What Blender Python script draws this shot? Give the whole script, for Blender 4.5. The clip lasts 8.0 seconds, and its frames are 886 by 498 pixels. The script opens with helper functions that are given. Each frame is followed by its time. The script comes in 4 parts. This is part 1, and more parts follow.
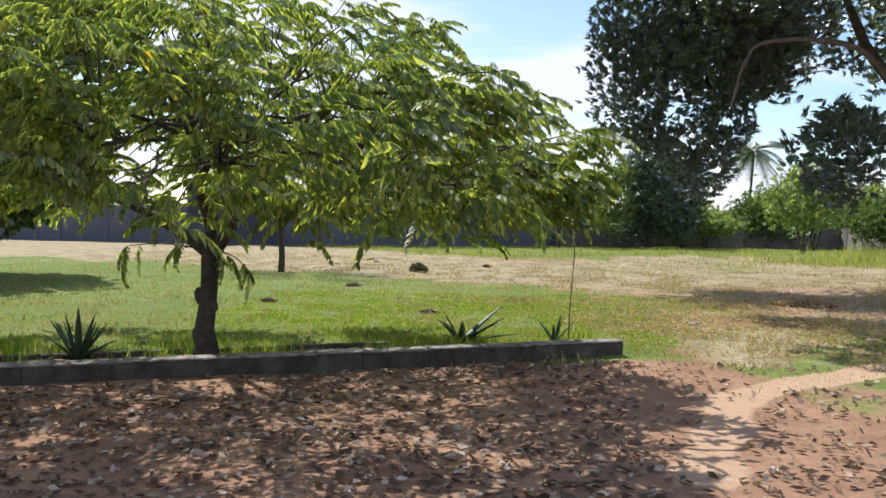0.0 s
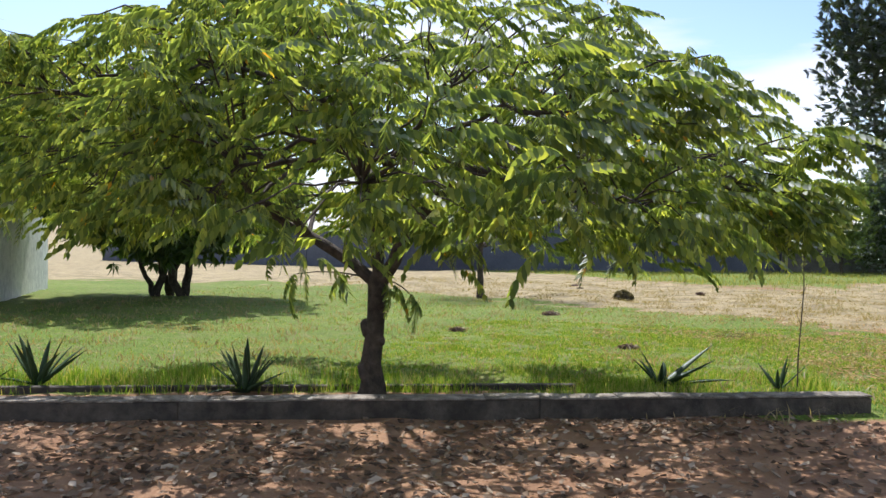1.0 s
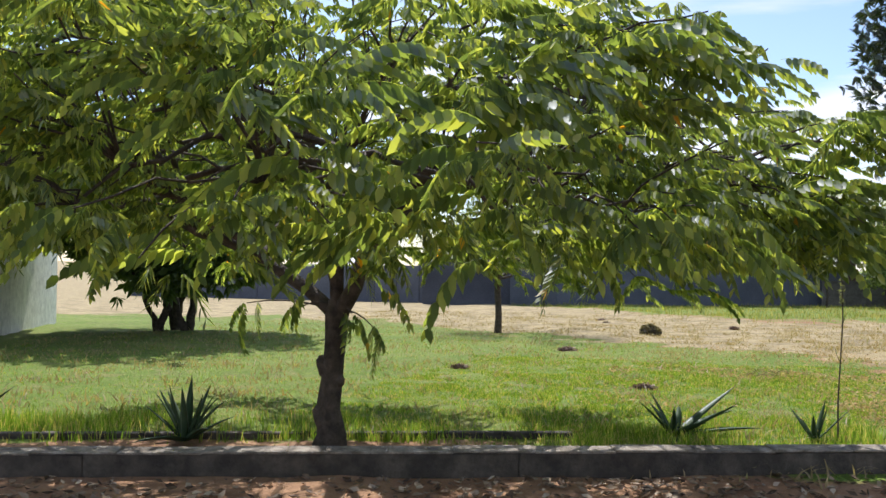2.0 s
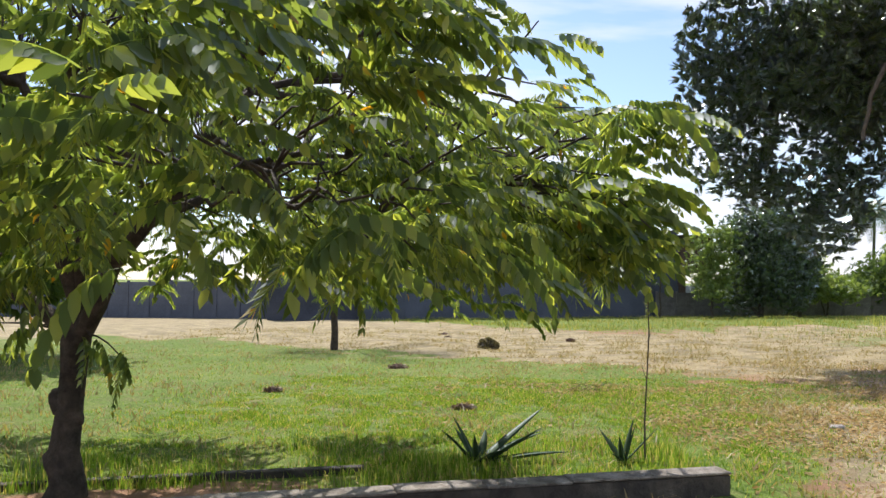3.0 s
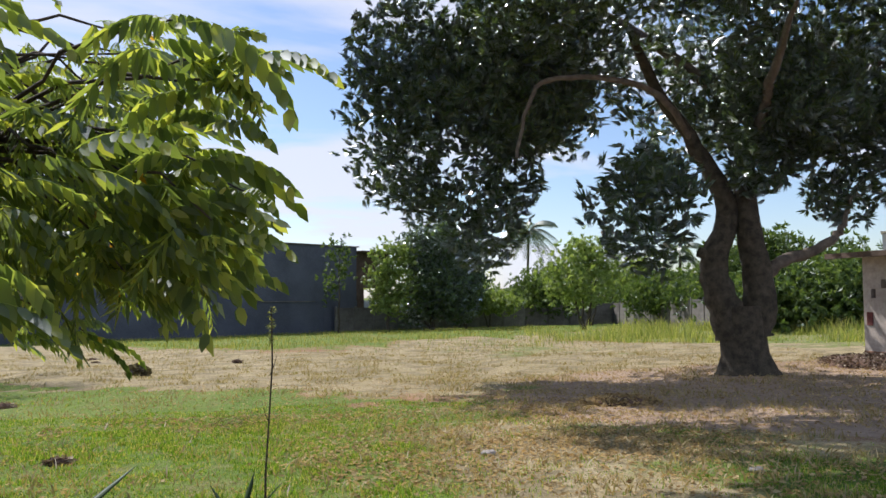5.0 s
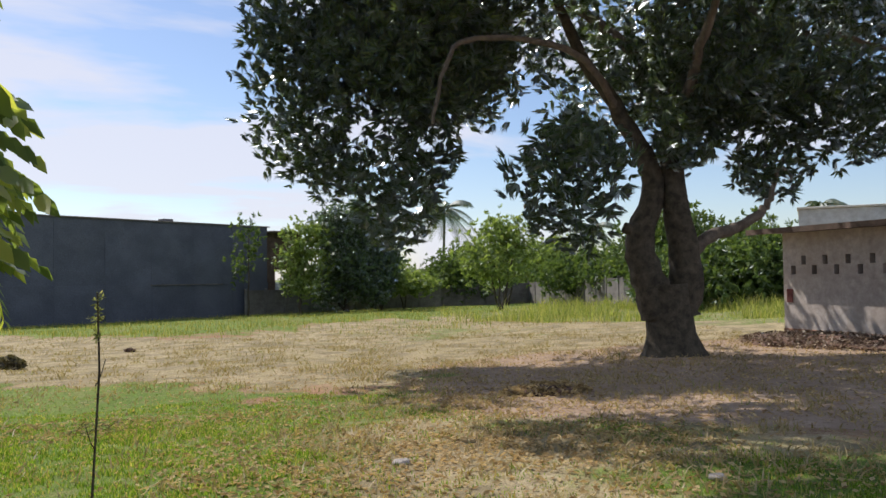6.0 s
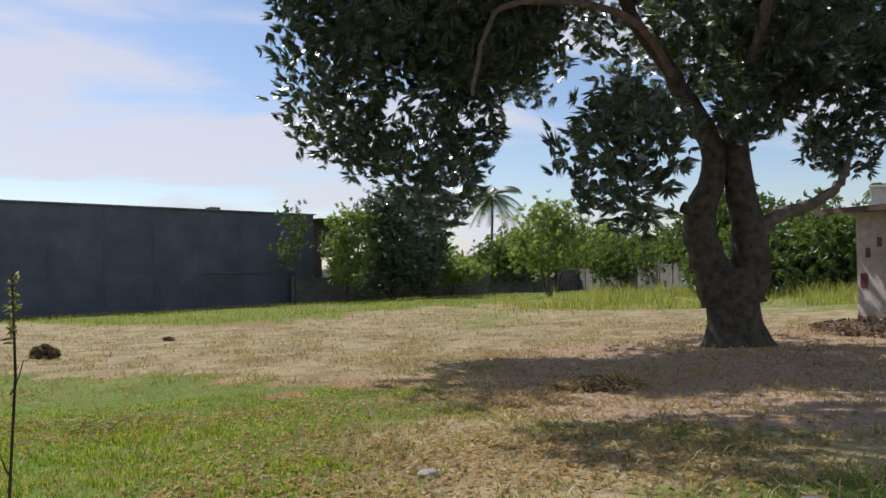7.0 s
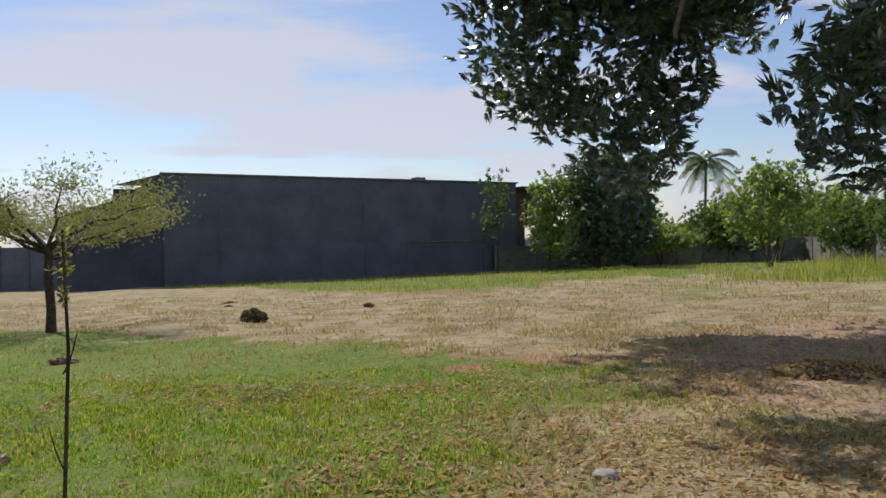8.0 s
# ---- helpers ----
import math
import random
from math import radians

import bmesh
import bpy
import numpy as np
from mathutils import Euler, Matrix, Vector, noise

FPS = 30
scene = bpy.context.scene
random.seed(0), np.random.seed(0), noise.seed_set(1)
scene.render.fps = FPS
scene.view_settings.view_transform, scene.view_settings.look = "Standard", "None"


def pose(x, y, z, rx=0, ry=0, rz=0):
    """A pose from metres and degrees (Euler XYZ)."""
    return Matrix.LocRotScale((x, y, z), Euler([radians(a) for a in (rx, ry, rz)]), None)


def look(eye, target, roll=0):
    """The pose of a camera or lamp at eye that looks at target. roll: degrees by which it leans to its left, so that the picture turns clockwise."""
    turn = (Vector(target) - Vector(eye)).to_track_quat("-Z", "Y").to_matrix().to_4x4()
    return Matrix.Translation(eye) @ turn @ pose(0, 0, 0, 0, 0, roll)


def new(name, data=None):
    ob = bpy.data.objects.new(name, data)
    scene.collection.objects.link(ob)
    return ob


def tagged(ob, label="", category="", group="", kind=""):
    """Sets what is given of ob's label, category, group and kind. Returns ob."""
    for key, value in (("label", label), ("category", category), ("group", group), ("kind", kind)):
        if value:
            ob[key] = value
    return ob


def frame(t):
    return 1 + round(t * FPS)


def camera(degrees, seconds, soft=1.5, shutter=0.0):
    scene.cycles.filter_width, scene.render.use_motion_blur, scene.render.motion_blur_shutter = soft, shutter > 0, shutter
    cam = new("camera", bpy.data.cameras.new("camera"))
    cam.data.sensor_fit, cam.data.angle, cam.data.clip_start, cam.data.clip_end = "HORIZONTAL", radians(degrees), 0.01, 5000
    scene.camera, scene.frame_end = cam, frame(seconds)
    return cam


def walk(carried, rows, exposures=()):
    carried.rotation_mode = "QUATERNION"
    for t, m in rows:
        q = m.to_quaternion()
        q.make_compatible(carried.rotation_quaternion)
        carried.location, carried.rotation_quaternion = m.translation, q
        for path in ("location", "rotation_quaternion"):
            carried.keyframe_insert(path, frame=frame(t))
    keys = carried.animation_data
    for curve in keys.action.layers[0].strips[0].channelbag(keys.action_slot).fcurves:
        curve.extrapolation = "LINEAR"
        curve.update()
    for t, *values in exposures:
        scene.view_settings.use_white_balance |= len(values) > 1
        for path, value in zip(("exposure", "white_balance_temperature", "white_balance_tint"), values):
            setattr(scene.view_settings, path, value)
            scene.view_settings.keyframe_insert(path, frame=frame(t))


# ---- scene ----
cam = camera(58.20, 8.0)
PATH = [
    (0, -0.000, -0.000, 1.573, 87.23, -1.56, 0.00),
    (0.5, 0.132, 0.592, 1.579, 87.88, -0.44, 5.81),
    (1, 0.198, 1.186, 1.572, 88.66, -0.99, 15.01),
    (1.2, 0.210, 1.435, 1.537, 89.25, -0.65, 18.36),
    (2.3, 0.611, 2.897, 1.437, 91.58, -0.51, 15.98),
    (2.5, 0.710, 3.091, 1.430, 91.58, -0.15, 13.23),
    (3, 0.884, 3.558, 1.445, 92.30, -0.42, 7.16),
    (3.5, 1.049, 3.921, 1.462, 93.32, -0.17, 0.68),
    (4, 1.252, 4.354, 1.467, 94.10, -0.24, -5.53),
    (4.5, 1.446, 4.788, 1.490, 94.02, -0.35, -10.87),
    (5, 1.530, 5.083, 1.465, 93.47, 0.17, -15.15),
    (5.2, 1.594, 5.281, 1.470, 93.14, 0.19, -16.86),
    (6.3, 2.208, 6.859, 1.437, 91.80, 0.81, -21.53),
    (6.5, 2.310, 7.041, 1.428, 91.66, 0.85, -20.96),
    (7, 2.555, 7.451, 1.393, 91.21, 1.02, -17.63),
    (7.5, 2.720, 7.893, 1.366, 90.24, 1.22, -12.34),
    (8, 3.027, 8.335, 1.332, 89.27, 1.18, -2.85),
]
walk(cam, [(t, pose(*row)) for t, *row in PATH], [(t, e, k, 16) for t, e, k in ((0.0, 1.05, 6150), (1.2, 1.12, 6150), (2.5, 1.12, 6300), (3.5, 1.02, 6250), (4.5, 0.82, 6100), (5.2, 0.74, 6250), (6.5, 0.59, 6400), (8.0, 0.36, 6400))])

# ---- world, sun ----
SUN_EL, SUN_AZ = radians(50), radians(-29)   # azimuth from +y towards +x
world = bpy.data.worlds.new("world")
scene.world = world
world.use_nodes = True
wn, wl = world.node_tree.nodes, world.node_tree.links
wn.clear()


def node(tree, kind, **inputs):
    n = tree.nodes.new(kind)
    for k, v in inputs.items():
        key = int(k[1:]) if k[0] == "i" and k[1:].isdigit() else k.replace("_", " ")
        if isinstance(v, bpy.types.NodeSocket):
            tree.links.new(v, n.inputs[key])
        else:
            n.inputs[key].default_value = v
    return n


def ramp(tree, fac, stops):
    n = tree.nodes.new("ShaderNodeValToRGB")
    els = n.color_ramp.elements
    while len(els) < len(stops):
        els.new(0.5)
    for e, (p, c) in zip(els, stops):
        e.position = p
        e.color = (*c, 1) if len(c) == 3 else c
    tree.links.new(fac, n.inputs[0])
    return n.outputs[0]


def mathn(tree, op, a, b=0.0):
    n = tree.nodes.new("ShaderNodeMath")
    n.operation = op
    for k, v in enumerate((a, b)):
        if isinstance(v, bpy.types.NodeSocket):
            tree.links.new(v, n.inputs[k])
        else:
            n.inputs[k].default_value = v
    return n.outputs[0]


def mix(tree, fac, a, b, blend="MIX"):
    n = tree.nodes.new("ShaderNodeMix")
    n.data_type, n.blend_type = "RGBA", blend
    for k, v in ((0, fac), (6, a), (7, b)):
        if isinstance(v, bpy.types.NodeSocket):
            tree.links.new(v, n.inputs[k])
        elif k == 0:
            n.inputs[k].default_value = v
        else:
            n.inputs[k].default_value = (*v, 1)
    return n.outputs[2]


wt = world.node_tree
sky = wn.new("ShaderNodeTexSky")
sky.sky_type, sky.sun_disc = "NISHITA", False
sky.sun_elevation, sky.sun_rotation = SUN_EL, SUN_AZ
sky.air_density, sky.dust_density, sky.ozone_density = 1.0, 0.5, 2.4
co = node(wt, "ShaderNodeTexCoord")
sep = node(wt, "ShaderNodeSeparateXYZ", Vector=co.outputs["Generated"])
flat = mathn(wt, "MAXIMUM", sep.outputs[2], 0.06)
flat = mathn(wt, "ADD", flat, 0.12)
cx, cy = mathn(wt, "DIVIDE", sep.outputs[0], flat), mathn(wt, "DIVIDE", sep.outputs[1], flat)
cvec = node(wt, "ShaderNodeCombineXYZ", X=cx, Y=cy)
cmap = node(wt, "ShaderNodeMapping", Vector=cvec.outputs[0])
cmap.inputs["Location"].default_value = (3.1, 0.4, 0)
cmap.inputs["Rotation"].default_value = (0, 0, 0.35)
cmap.inputs["Scale"].default_value = (0.55, 1.0, 1)
cn = node(wt, "ShaderNodeTexNoise", Vector=cmap.outputs[0], Scale=0.8, Detail=7.0, Roughness=0.52, Distortion=0.25)
cloud = ramp(wt, cn.outputs[0], [(0.48, (0, 0, 0)), (0.56, (0.95, 0.95, 0.95))])
cfac = mathn(wt, "MULTIPLY", cloud, 0.85)
skyc = mix(wt, cfac, sky.outputs[0], (6.0, 6.2, 6.7))
bg = node(wt, "ShaderNodeBackground", Color=skyc, Strength=0.083)
wo = node(wt, "ShaderNodeOutputWorld", Surface=bg.outputs[0])

sun_data = bpy.data.lights.new("sun", "SUN")
sun_data.energy, sun_data.angle, sun_data.color = 3.1, radians(0.53), (1.0, 0.95, 0.86)
sun = new("sun", sun_data)
sd = Vector((math.sin(SUN_AZ) * math.cos(SUN_EL), math.cos(SUN_AZ) * math.cos(SUN_EL), math.sin(SUN_EL)))
sun.matrix_world = look(sd * 100, (0, 0, 0))
scene.view_settings.exposure = 0.0

# ---- materials ----
rng = np.random.default_rng(7)


def material(name):
    m = bpy.data.materials.new(name)
    m.use_nodes = True
    t = m.node_tree
    t.nodes.clear()
    out = t.nodes.new("ShaderNodeOutputMaterial")
    return m, t, out


def rough_mat(name, dark, light, scale, rough=0.9, bump=0.3, fine=6.0, stain=None, per=0.0):
    """A weathered surface: two scales of colour and a bump."""
    m, t, out = material(name)
    c = node(t, "ShaderNodeTexCoord").outputs["Object"]
    n1 = node(t, "ShaderNodeTexNoise", Vector=c, Scale=scale, Detail=6.0, Roughness=0.6)
    n2 = node(t, "ShaderNodeTexNoise", Vector=c, Scale=scale * fine, Detail=4.0, Roughness=0.7)
    col = ramp(t, n1.outputs[0], [(0.35, dark), (0.68, light)])
    g = ramp(t, n2.outputs[0], [(0.3, (0.7, 0.7, 0.7)), (0.7, (1.15, 1.15, 1.15))])
    col = mix(t, 1.0, col, g, "MULTIPLY")
    if stain:
        n3 = node(t, "ShaderNodeTexNoise", Vector=c, Scale=scale * 0.4, Detail=8.0, Roughness=0.65)
        col = mix(t, ramp(t, n3.outputs[0], [(0.5, (0, 0, 0)), (0.62, (0.8, 0.8, 0.8))]), col, stain)
    if per:
        oi = node(t, "ShaderNodeObjectInfo")
        v = mathn(t, "MULTIPLY_ADD", oi.outputs["Random"], per)
        t.nodes[-1].inputs[2].default_value = 1 - per / 2
        col = mix(t, 1.0, col, node(t, "ShaderNodeCombineColor", Red=v, Green=v, Blue=v).outputs[0], "MULTIPLY")
    b = node(t, "ShaderNodeBump", Strength=bump, Distance=0.03, Height=n2.outputs[0])
    s = node(t, "ShaderNodeBsdfPrincipled", Base_Color=col, Roughness=rough, Normal=b.outputs[0])
    t.links.new(s.outputs[0], out.inputs[0])
    return m


def leaf_mat(name, stops, trans, gloss=0.25, rough=0.45, back=(1.5, 1.5, 0.6)):
    """A leaf that lets light through; its colour varies leaf by leaf."""
    m, t, out = material(name)
    geo = node(t, "ShaderNodeNewGeometry")
    col = ramp(t, geo.outputs["Random Per Island"], stops)
    d = node(t, "ShaderNodeBsdfDiffuse", Color=col)
    tc = mix(t, 1.0, col, back, "MULTIPLY")
    tr = node(t, "ShaderNodeBsdfTranslucent", Color=tc)
    a = node(t, "ShaderNodeMixShader", Fac=trans, i1=d.outputs[0], i2=tr.outputs[0])
    gl = node(t, "ShaderNodeBsdfGlossy", Color=(0.9, 0.95, 1.0, 1), Roughness=rough)
    fr = node(t, "ShaderNodeFresnel", IOR=1.45)
    f = mathn(t, "MULTIPLY", fr.outputs[0], gloss * 4)
    s = node(t, "ShaderNodeMixShader", Fac=f, i1=a.outputs[0], i2=gl.outputs[0])
    t.links.new(s.outputs[0], out.inputs[0])
    return m


M_BARK = rough_mat("bark_dark", (0.035, 0.027, 0.02), (0.12, 0.095, 0.07), 9, bump=0.8)
M_BARK2 = rough_mat("bark_grey_brown", (0.036, 0.03, 0.02), (0.12, 0.1, 0.068), 6, bump=0.9)
M_BOUGH = rough_mat("bark_pale_brown", (0.105, 0.084, 0.066), (0.22, 0.18, 0.14), 6, bump=0.7)
M_LEAF = leaf_mat("leaf_pinnate", [(0, (0.06, 0.1, 0.04)), (0.4, (0.115, 0.175, 0.065)), (0.8, (0.2, 0.265, 0.09)), (0.992, (0.3, 0.36, 0.1)), (1.0, (0.5, 0.25, 0.02))], 0.57, 0.02, 0.55, (2.5, 2.2, 0.8))
M_MANGO = leaf_mat("leaf_mango", [(0, (0.07, 0.11, 0.06)), (0.6, (0.1, 0.15, 0.075)), (1.0, (0.16, 0.22, 0.09))], 0.32, 0.17, 0.42)
M_BRIGHT = leaf_mat("leaf_bright", [(0, (0.15, 0.215, 0.075)), (0.6, (0.23, 0.305, 0.115)), (1.0, (0.33, 0.39, 0.17))], 0.5, 0.02, 0.5)
M_DULL = leaf_mat("leaf_dull", [(0, (0.07, 0.115, 0.042)), (0.6, (0.11, 0.17, 0.062)), (1.0, (0.17, 0.22, 0.09))], 0.42, 0.02, 0.5)
M_ACACIA = leaf_mat("leaf_acacia", [(0, (0.16, 0.18, 0.09)), (0.6, (0.23, 0.25, 0.13)), (1.0, (0.32, 0.32, 0.19))], 0.45, 0.02, 0.5)
M_PALM = leaf_mat("leaf_palm", [(0, (0.05, 0.085, 0.04)), (0.7, (0.09, 0.13, 0.06)), (1.0, (0.2, 0.19, 0.09))], 0.3, 0.03, 0.5)
M_AGAVE = leaf_mat("leaf_agave", [(0, (0.035, 0.06, 0.03)), (1.0, (0.06, 0.095, 0.048))], 0.08, 0.025, 0.5)
M_GRASS = leaf_mat("grass_blade", [(0, (0.075, 0.145, 0.02)), (0.4, (0.155, 0.26, 0.038)), (0.7, (0.26, 0.36, 0.07)), (0.82, (0.36, 0.35, 0.12)), (1.0, (0.5, 0.4, 0.21))], 0.5, 0.01, 0.6)
M_FARGRASS = leaf_mat("grass_far", [(0, (0.13, 0.18, 0.045)), (0.4, (0.22, 0.25, 0.08)), (0.8, (0.33, 0.31, 0.13)), (1.0, (0.42, 0.36, 0.18))], 0.45, 0.01, 0.6)
M_WEEDS = leaf_mat("weed_bright", [(0, (0.15, 0.2, 0.06)), (0.4, (0.25, 0.29, 0.1)), (0.8, (0.37, 0.38, 0.16)), (1.0, (0.45, 0.4, 0.21))], 0.5, 0.01, 0.6)
M_DRYGRASS = leaf_mat("grass_dry", [(0, (0.28, 0.22, 0.12)), (0.5, (0.36, 0.28, 0.16)), (0.85, (0.42, 0.34, 0.2)), (1.0, (0.2, 0.22, 0.07))], 0.3, 0.01, 0.6)
M_LITTER = leaf_mat("leaf_litter_mat", [(0, (0.08, 0.055, 0.037)), (0.35, (0.16, 0.112, 0.075)), (0.7, (0.3, 0.225, 0.155)), (1.0, (0.52, 0.44, 0.34))], 0.12, 0.03, 0.5, (1.2, 1.0, 0.7))
M_WEED = leaf_mat("weed_dark", [(0, (0.08, 0.068, 0.035)), (1.0, (0.2, 0.17, 0.085))], 0.15, 0.02, 0.6)
M_TAN = leaf_mat("leaf_tan", [(0, (0.24, 0.17, 0.08)), (0.4, (0.42, 0.32, 0.155)), (1.0, (0.6, 0.49, 0.28))], 0.4, 0.02, 0.6, (1.2, 1.0, 0.7))
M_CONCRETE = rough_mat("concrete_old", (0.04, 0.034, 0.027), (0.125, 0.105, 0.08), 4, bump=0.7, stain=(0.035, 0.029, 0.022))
# paler than the kerb sides: light on the top edge is in this colour
M_COPING = rough_mat("concrete_lit_top", (0.17, 0.145, 0.11), (0.42, 0.375, 0.31), 7, bump=0.8, stain=(0.08, 0.066, 0.048))
M_FENCE = rough_mat("fence_concrete", (0.13, 0.122, 0.11), (0.23, 0.218, 0.2), 0.8, stain=(0.095, 0.088, 0.08), per=0.25)
M_SHED = rough_mat("shed_plaster", (0.38, 0.33, 0.29), (0.5, 0.45, 0.4), 0.9, stain=(0.3, 0.25, 0.21), bump=0.15)
M_REDSTAIN = rough_mat("shed_foot", (0.2, 0.1, 0.06), (0.34, 0.2, 0.13), 3)
M_TIN = rough_mat("roof_sheet", (0.12, 0.11, 0.1), (0.2, 0.18, 0.17), 2, rough=0.6)
M_WHITE = rough_mat("white_wall", (0.72, 0.72, 0.64), (0.82, 0.82, 0.75), 0.5, bump=0.1)
M_PALEBLUE = rough_mat("pale_parapet", (0.55, 0.6, 0.64), (0.68, 0.72, 0.75), 0.5, bump=0.1)
M_NET = rough_mat("dark_sheeting", (0.064, 0.075, 0.1), (0.108, 0.123, 0.157), 0.35, rough=0.75, fine=30, bump=0.1, per=0.12)
M_POST = rough_mat("rusty_post", (0.08, 0.055, 0.04), (0.16, 0.11, 0.08), 2)
# near-black that stands for the shade inside the shed
M_DARK = rough_mat("interior_shade", (0.02, 0.02, 0.02), (0.035, 0.033, 0.03), 2)
M_RED = rough_mat("red_paint", (0.11, 0.03, 0.025), (0.18, 0.05, 0.04), 4)
M_STONE = rough_mat("pale_stone", (0.28, 0.25, 0.22), (0.45, 0.41, 0.36), 25)
M_EARTH = rough_mat("earth_clod", (0.09, 0.05, 0.035), (0.2, 0.12, 0.08), 9)


def ground_material():
    m, t, out = material("ground_cover")
    c = node(t, "ShaderNodeTexCoord").outputs["Object"]

    def noise_out(scale, detail=5.0, rough=0.6):
        return node(t, "ShaderNodeTexNoise", Vector=c, Scale=scale, Detail=detail, Roughness=rough).outputs[0]
    big, mid, fine, tiny = noise_out(0.35), noise_out(1.7, 6.0), noise_out(9.0, 6.0, 0.7), noise_out(42.0, 4.0, 0.7)

    def mask(name, wobble):
        a = node(t, "ShaderNodeAttribute")
        a.attribute_name = name
        v = mathn(t, "ADD", a.outputs["Fac"], mathn(t, "MULTIPLY", mathn(t, "SUBTRACT", mid, 0.5), wobble))
        v = mathn(t, "ADD", v, mathn(t, "MULTIPLY", mathn(t, "SUBTRACT", fine, 0.5), wobble))
        return ramp(t, v, [(0.38, (0, 0, 0)), (0.62, (1, 1, 1))])
    soil = ramp(t, mid, [(0.3, (0.26, 0.145, 0.085)), (0.7, (0.43, 0.265, 0.155))])
    soil = mix(t, ramp(t, fine, [(0.45, (0, 0, 0)), (0.7, (0.6, 0.6, 0.6))]), soil, (0.22, 0.13, 0.085))
    soil = mix(t, ramp(t, tiny, [(0.58, (0, 0, 0)), (0.68, (0.6, 0.6, 0.6))]), soil, (0.46, 0.34, 0.23))
    path = ramp(t, fine, [(0.3, (0.44, 0.29, 0.175)), (0.7, (0.55, 0.38, 0.24))])
    grass = ramp(t, fine, [(0.3, (0.08, 0.14, 0.02)), (0.55, (0.155, 0.245, 0.038)), (0.75, (0.27, 0.33, 0.08))])
    patchy = noise_out(0.9, 9.0, 0.78)
    thatch = noise_out(3.6, 8.0, 0.75)
    grass = mix(t, ramp(t, patchy, [(0.52, (0, 0, 0)), (0.66, (0.6, 0.6, 0.6))]), grass, (0.27, 0.22, 0.1))
    grass = mix(t, ramp(t, thatch, [(0.5, (0, 0, 0)), (0.62, (0.5, 0.5, 0.5))]), grass, (0.3, 0.235, 0.12))
    grass = mix(t, ramp(t, tiny, [(0.38, (0.8, 0.8, 0.8)), (0.54, (0, 0, 0))]), grass, (0.06, 0.09, 0.02))
    grass = mix(t, ramp(t, big, [(0.42, (0, 0, 0)), (0.68, (0.25, 0.25, 0.25))]), grass, (0.33, 0.33, 0.11))
    straw = ramp(t, fine, [(0.32, (0.25, 0.2, 0.11)), (0.5, (0.43, 0.35, 0.205)), (0.7, (0.56, 0.47, 0.3))])
    straw = mix(t, ramp(t, mid, [(0.42, (0, 0, 0)), (0.65, (0.6, 0.6, 0.6))]), straw, (0.3, 0.26, 0.11))
    rows = node(t, "ShaderNodeMapping", Vector=c)
    rows.inputs["Scale"].default_value = (0.9, 1.25, 1)
    rows.inputs["Rotation"].default_value = (0, 0, -0.35)
    swath = node(t, "ShaderNodeTexNoise", Vector=rows.outputs[0], Scale=1.1, Detail=6.0, Roughness=0.65).outputs[0]
    straw = mix(t, ramp(t, swath, [(0.46, (0, 0, 0)), (0.56, (0.7, 0.7, 0.7))]), straw, (0.21, 0.175, 0.1))
    straw = mix(t, ramp(t, tiny, [(0.4, (0.5, 0.5, 0.5)), (0.5, (0, 0, 0))]), straw, (0.16, 0.13, 0.075))
    bare = ramp(t, mid, [(0.3, (0.31, 0.225, 0.155)), (0.7, (0.45, 0.34, 0.245))])
    bare = mix(t, ramp(t, fine, [(0.52, (0, 0, 0)), (0.66, (0.7, 0.7, 0.7))]), bare, (0.18, 0.12, 0.075))
    col = mix(t, mask("straw", 0.5), soil, straw)
    col = mix(t, mask("bare", 0.35), col, bare)
    col = mix(t, mask("grass", 0.75), col, grass)
    col = mix(t, mask("path", 0.3), col, path)
    h = mathn(t, "ADD", mathn(t, "MULTIPLY", fine, 0.7), mathn(t, "MULTIPLY", tiny, 0.4))
    b = node(t, "ShaderNodeBump", Strength=0.75, Distance=0.07, Height=h)
    s = node(t, "ShaderNodeBsdfPrincipled", Base_Color=col, Roughness=0.95, Normal=b.outputs[0])
    s.inputs["Specular IOR Level"].default_value = 0.15
    t.links.new(s.outputs[0], out.inputs[0])
    return m


M_GROUND = ground_material()


# ---- mesh helpers ----
def np_mesh(name, v, f, mat, smooth=False):
    """A mesh from arrays: v (n,3), f (m,3) or (m,4)."""
    me = bpy.data.meshes.new(name)
    v, f = np.asarray(v, np.float32), np.asarray(f, np.int32)
    k = f.shape[1]
    me.vertices.add(len(v))
    me.vertices.foreach_set("co", v.ravel())
    me.loops.add(f.size)
    me.loops.foreach_set("vertex_index", f.ravel())
    me.polygons.add(len(f))
    me.polygons.foreach_set("loop_start", np.arange(0, f.size, k, dtype=np.int32))
    me.update(calc_edges=True)
    me.validate()
    if smooth:
        me.shade_smooth()
    me.materials.append(mat)
    return me


def part(name, data, mat, parent=None, label="", smooth=False):
    """One mesh object, from a bmesh or a finished mesh, under its thing or part."""
    if isinstance(data, bmesh.types.BMesh):
        me = bpy.data.meshes.new(name)
        data.to_mesh(me)
        data.free()
        me.materials.append(mat)
        if smooth:
            me.shade_smooth()
        data = me
    ob = new(name, data)
    ob.parent = parent
    return tagged(ob, label)


def thing(name, at, label, category, group="", kind=""):
    ob = new(name)
    ob.location = at
    ob.empty_display_size = 0.2
    return tagged(ob, label, category, group, kind)


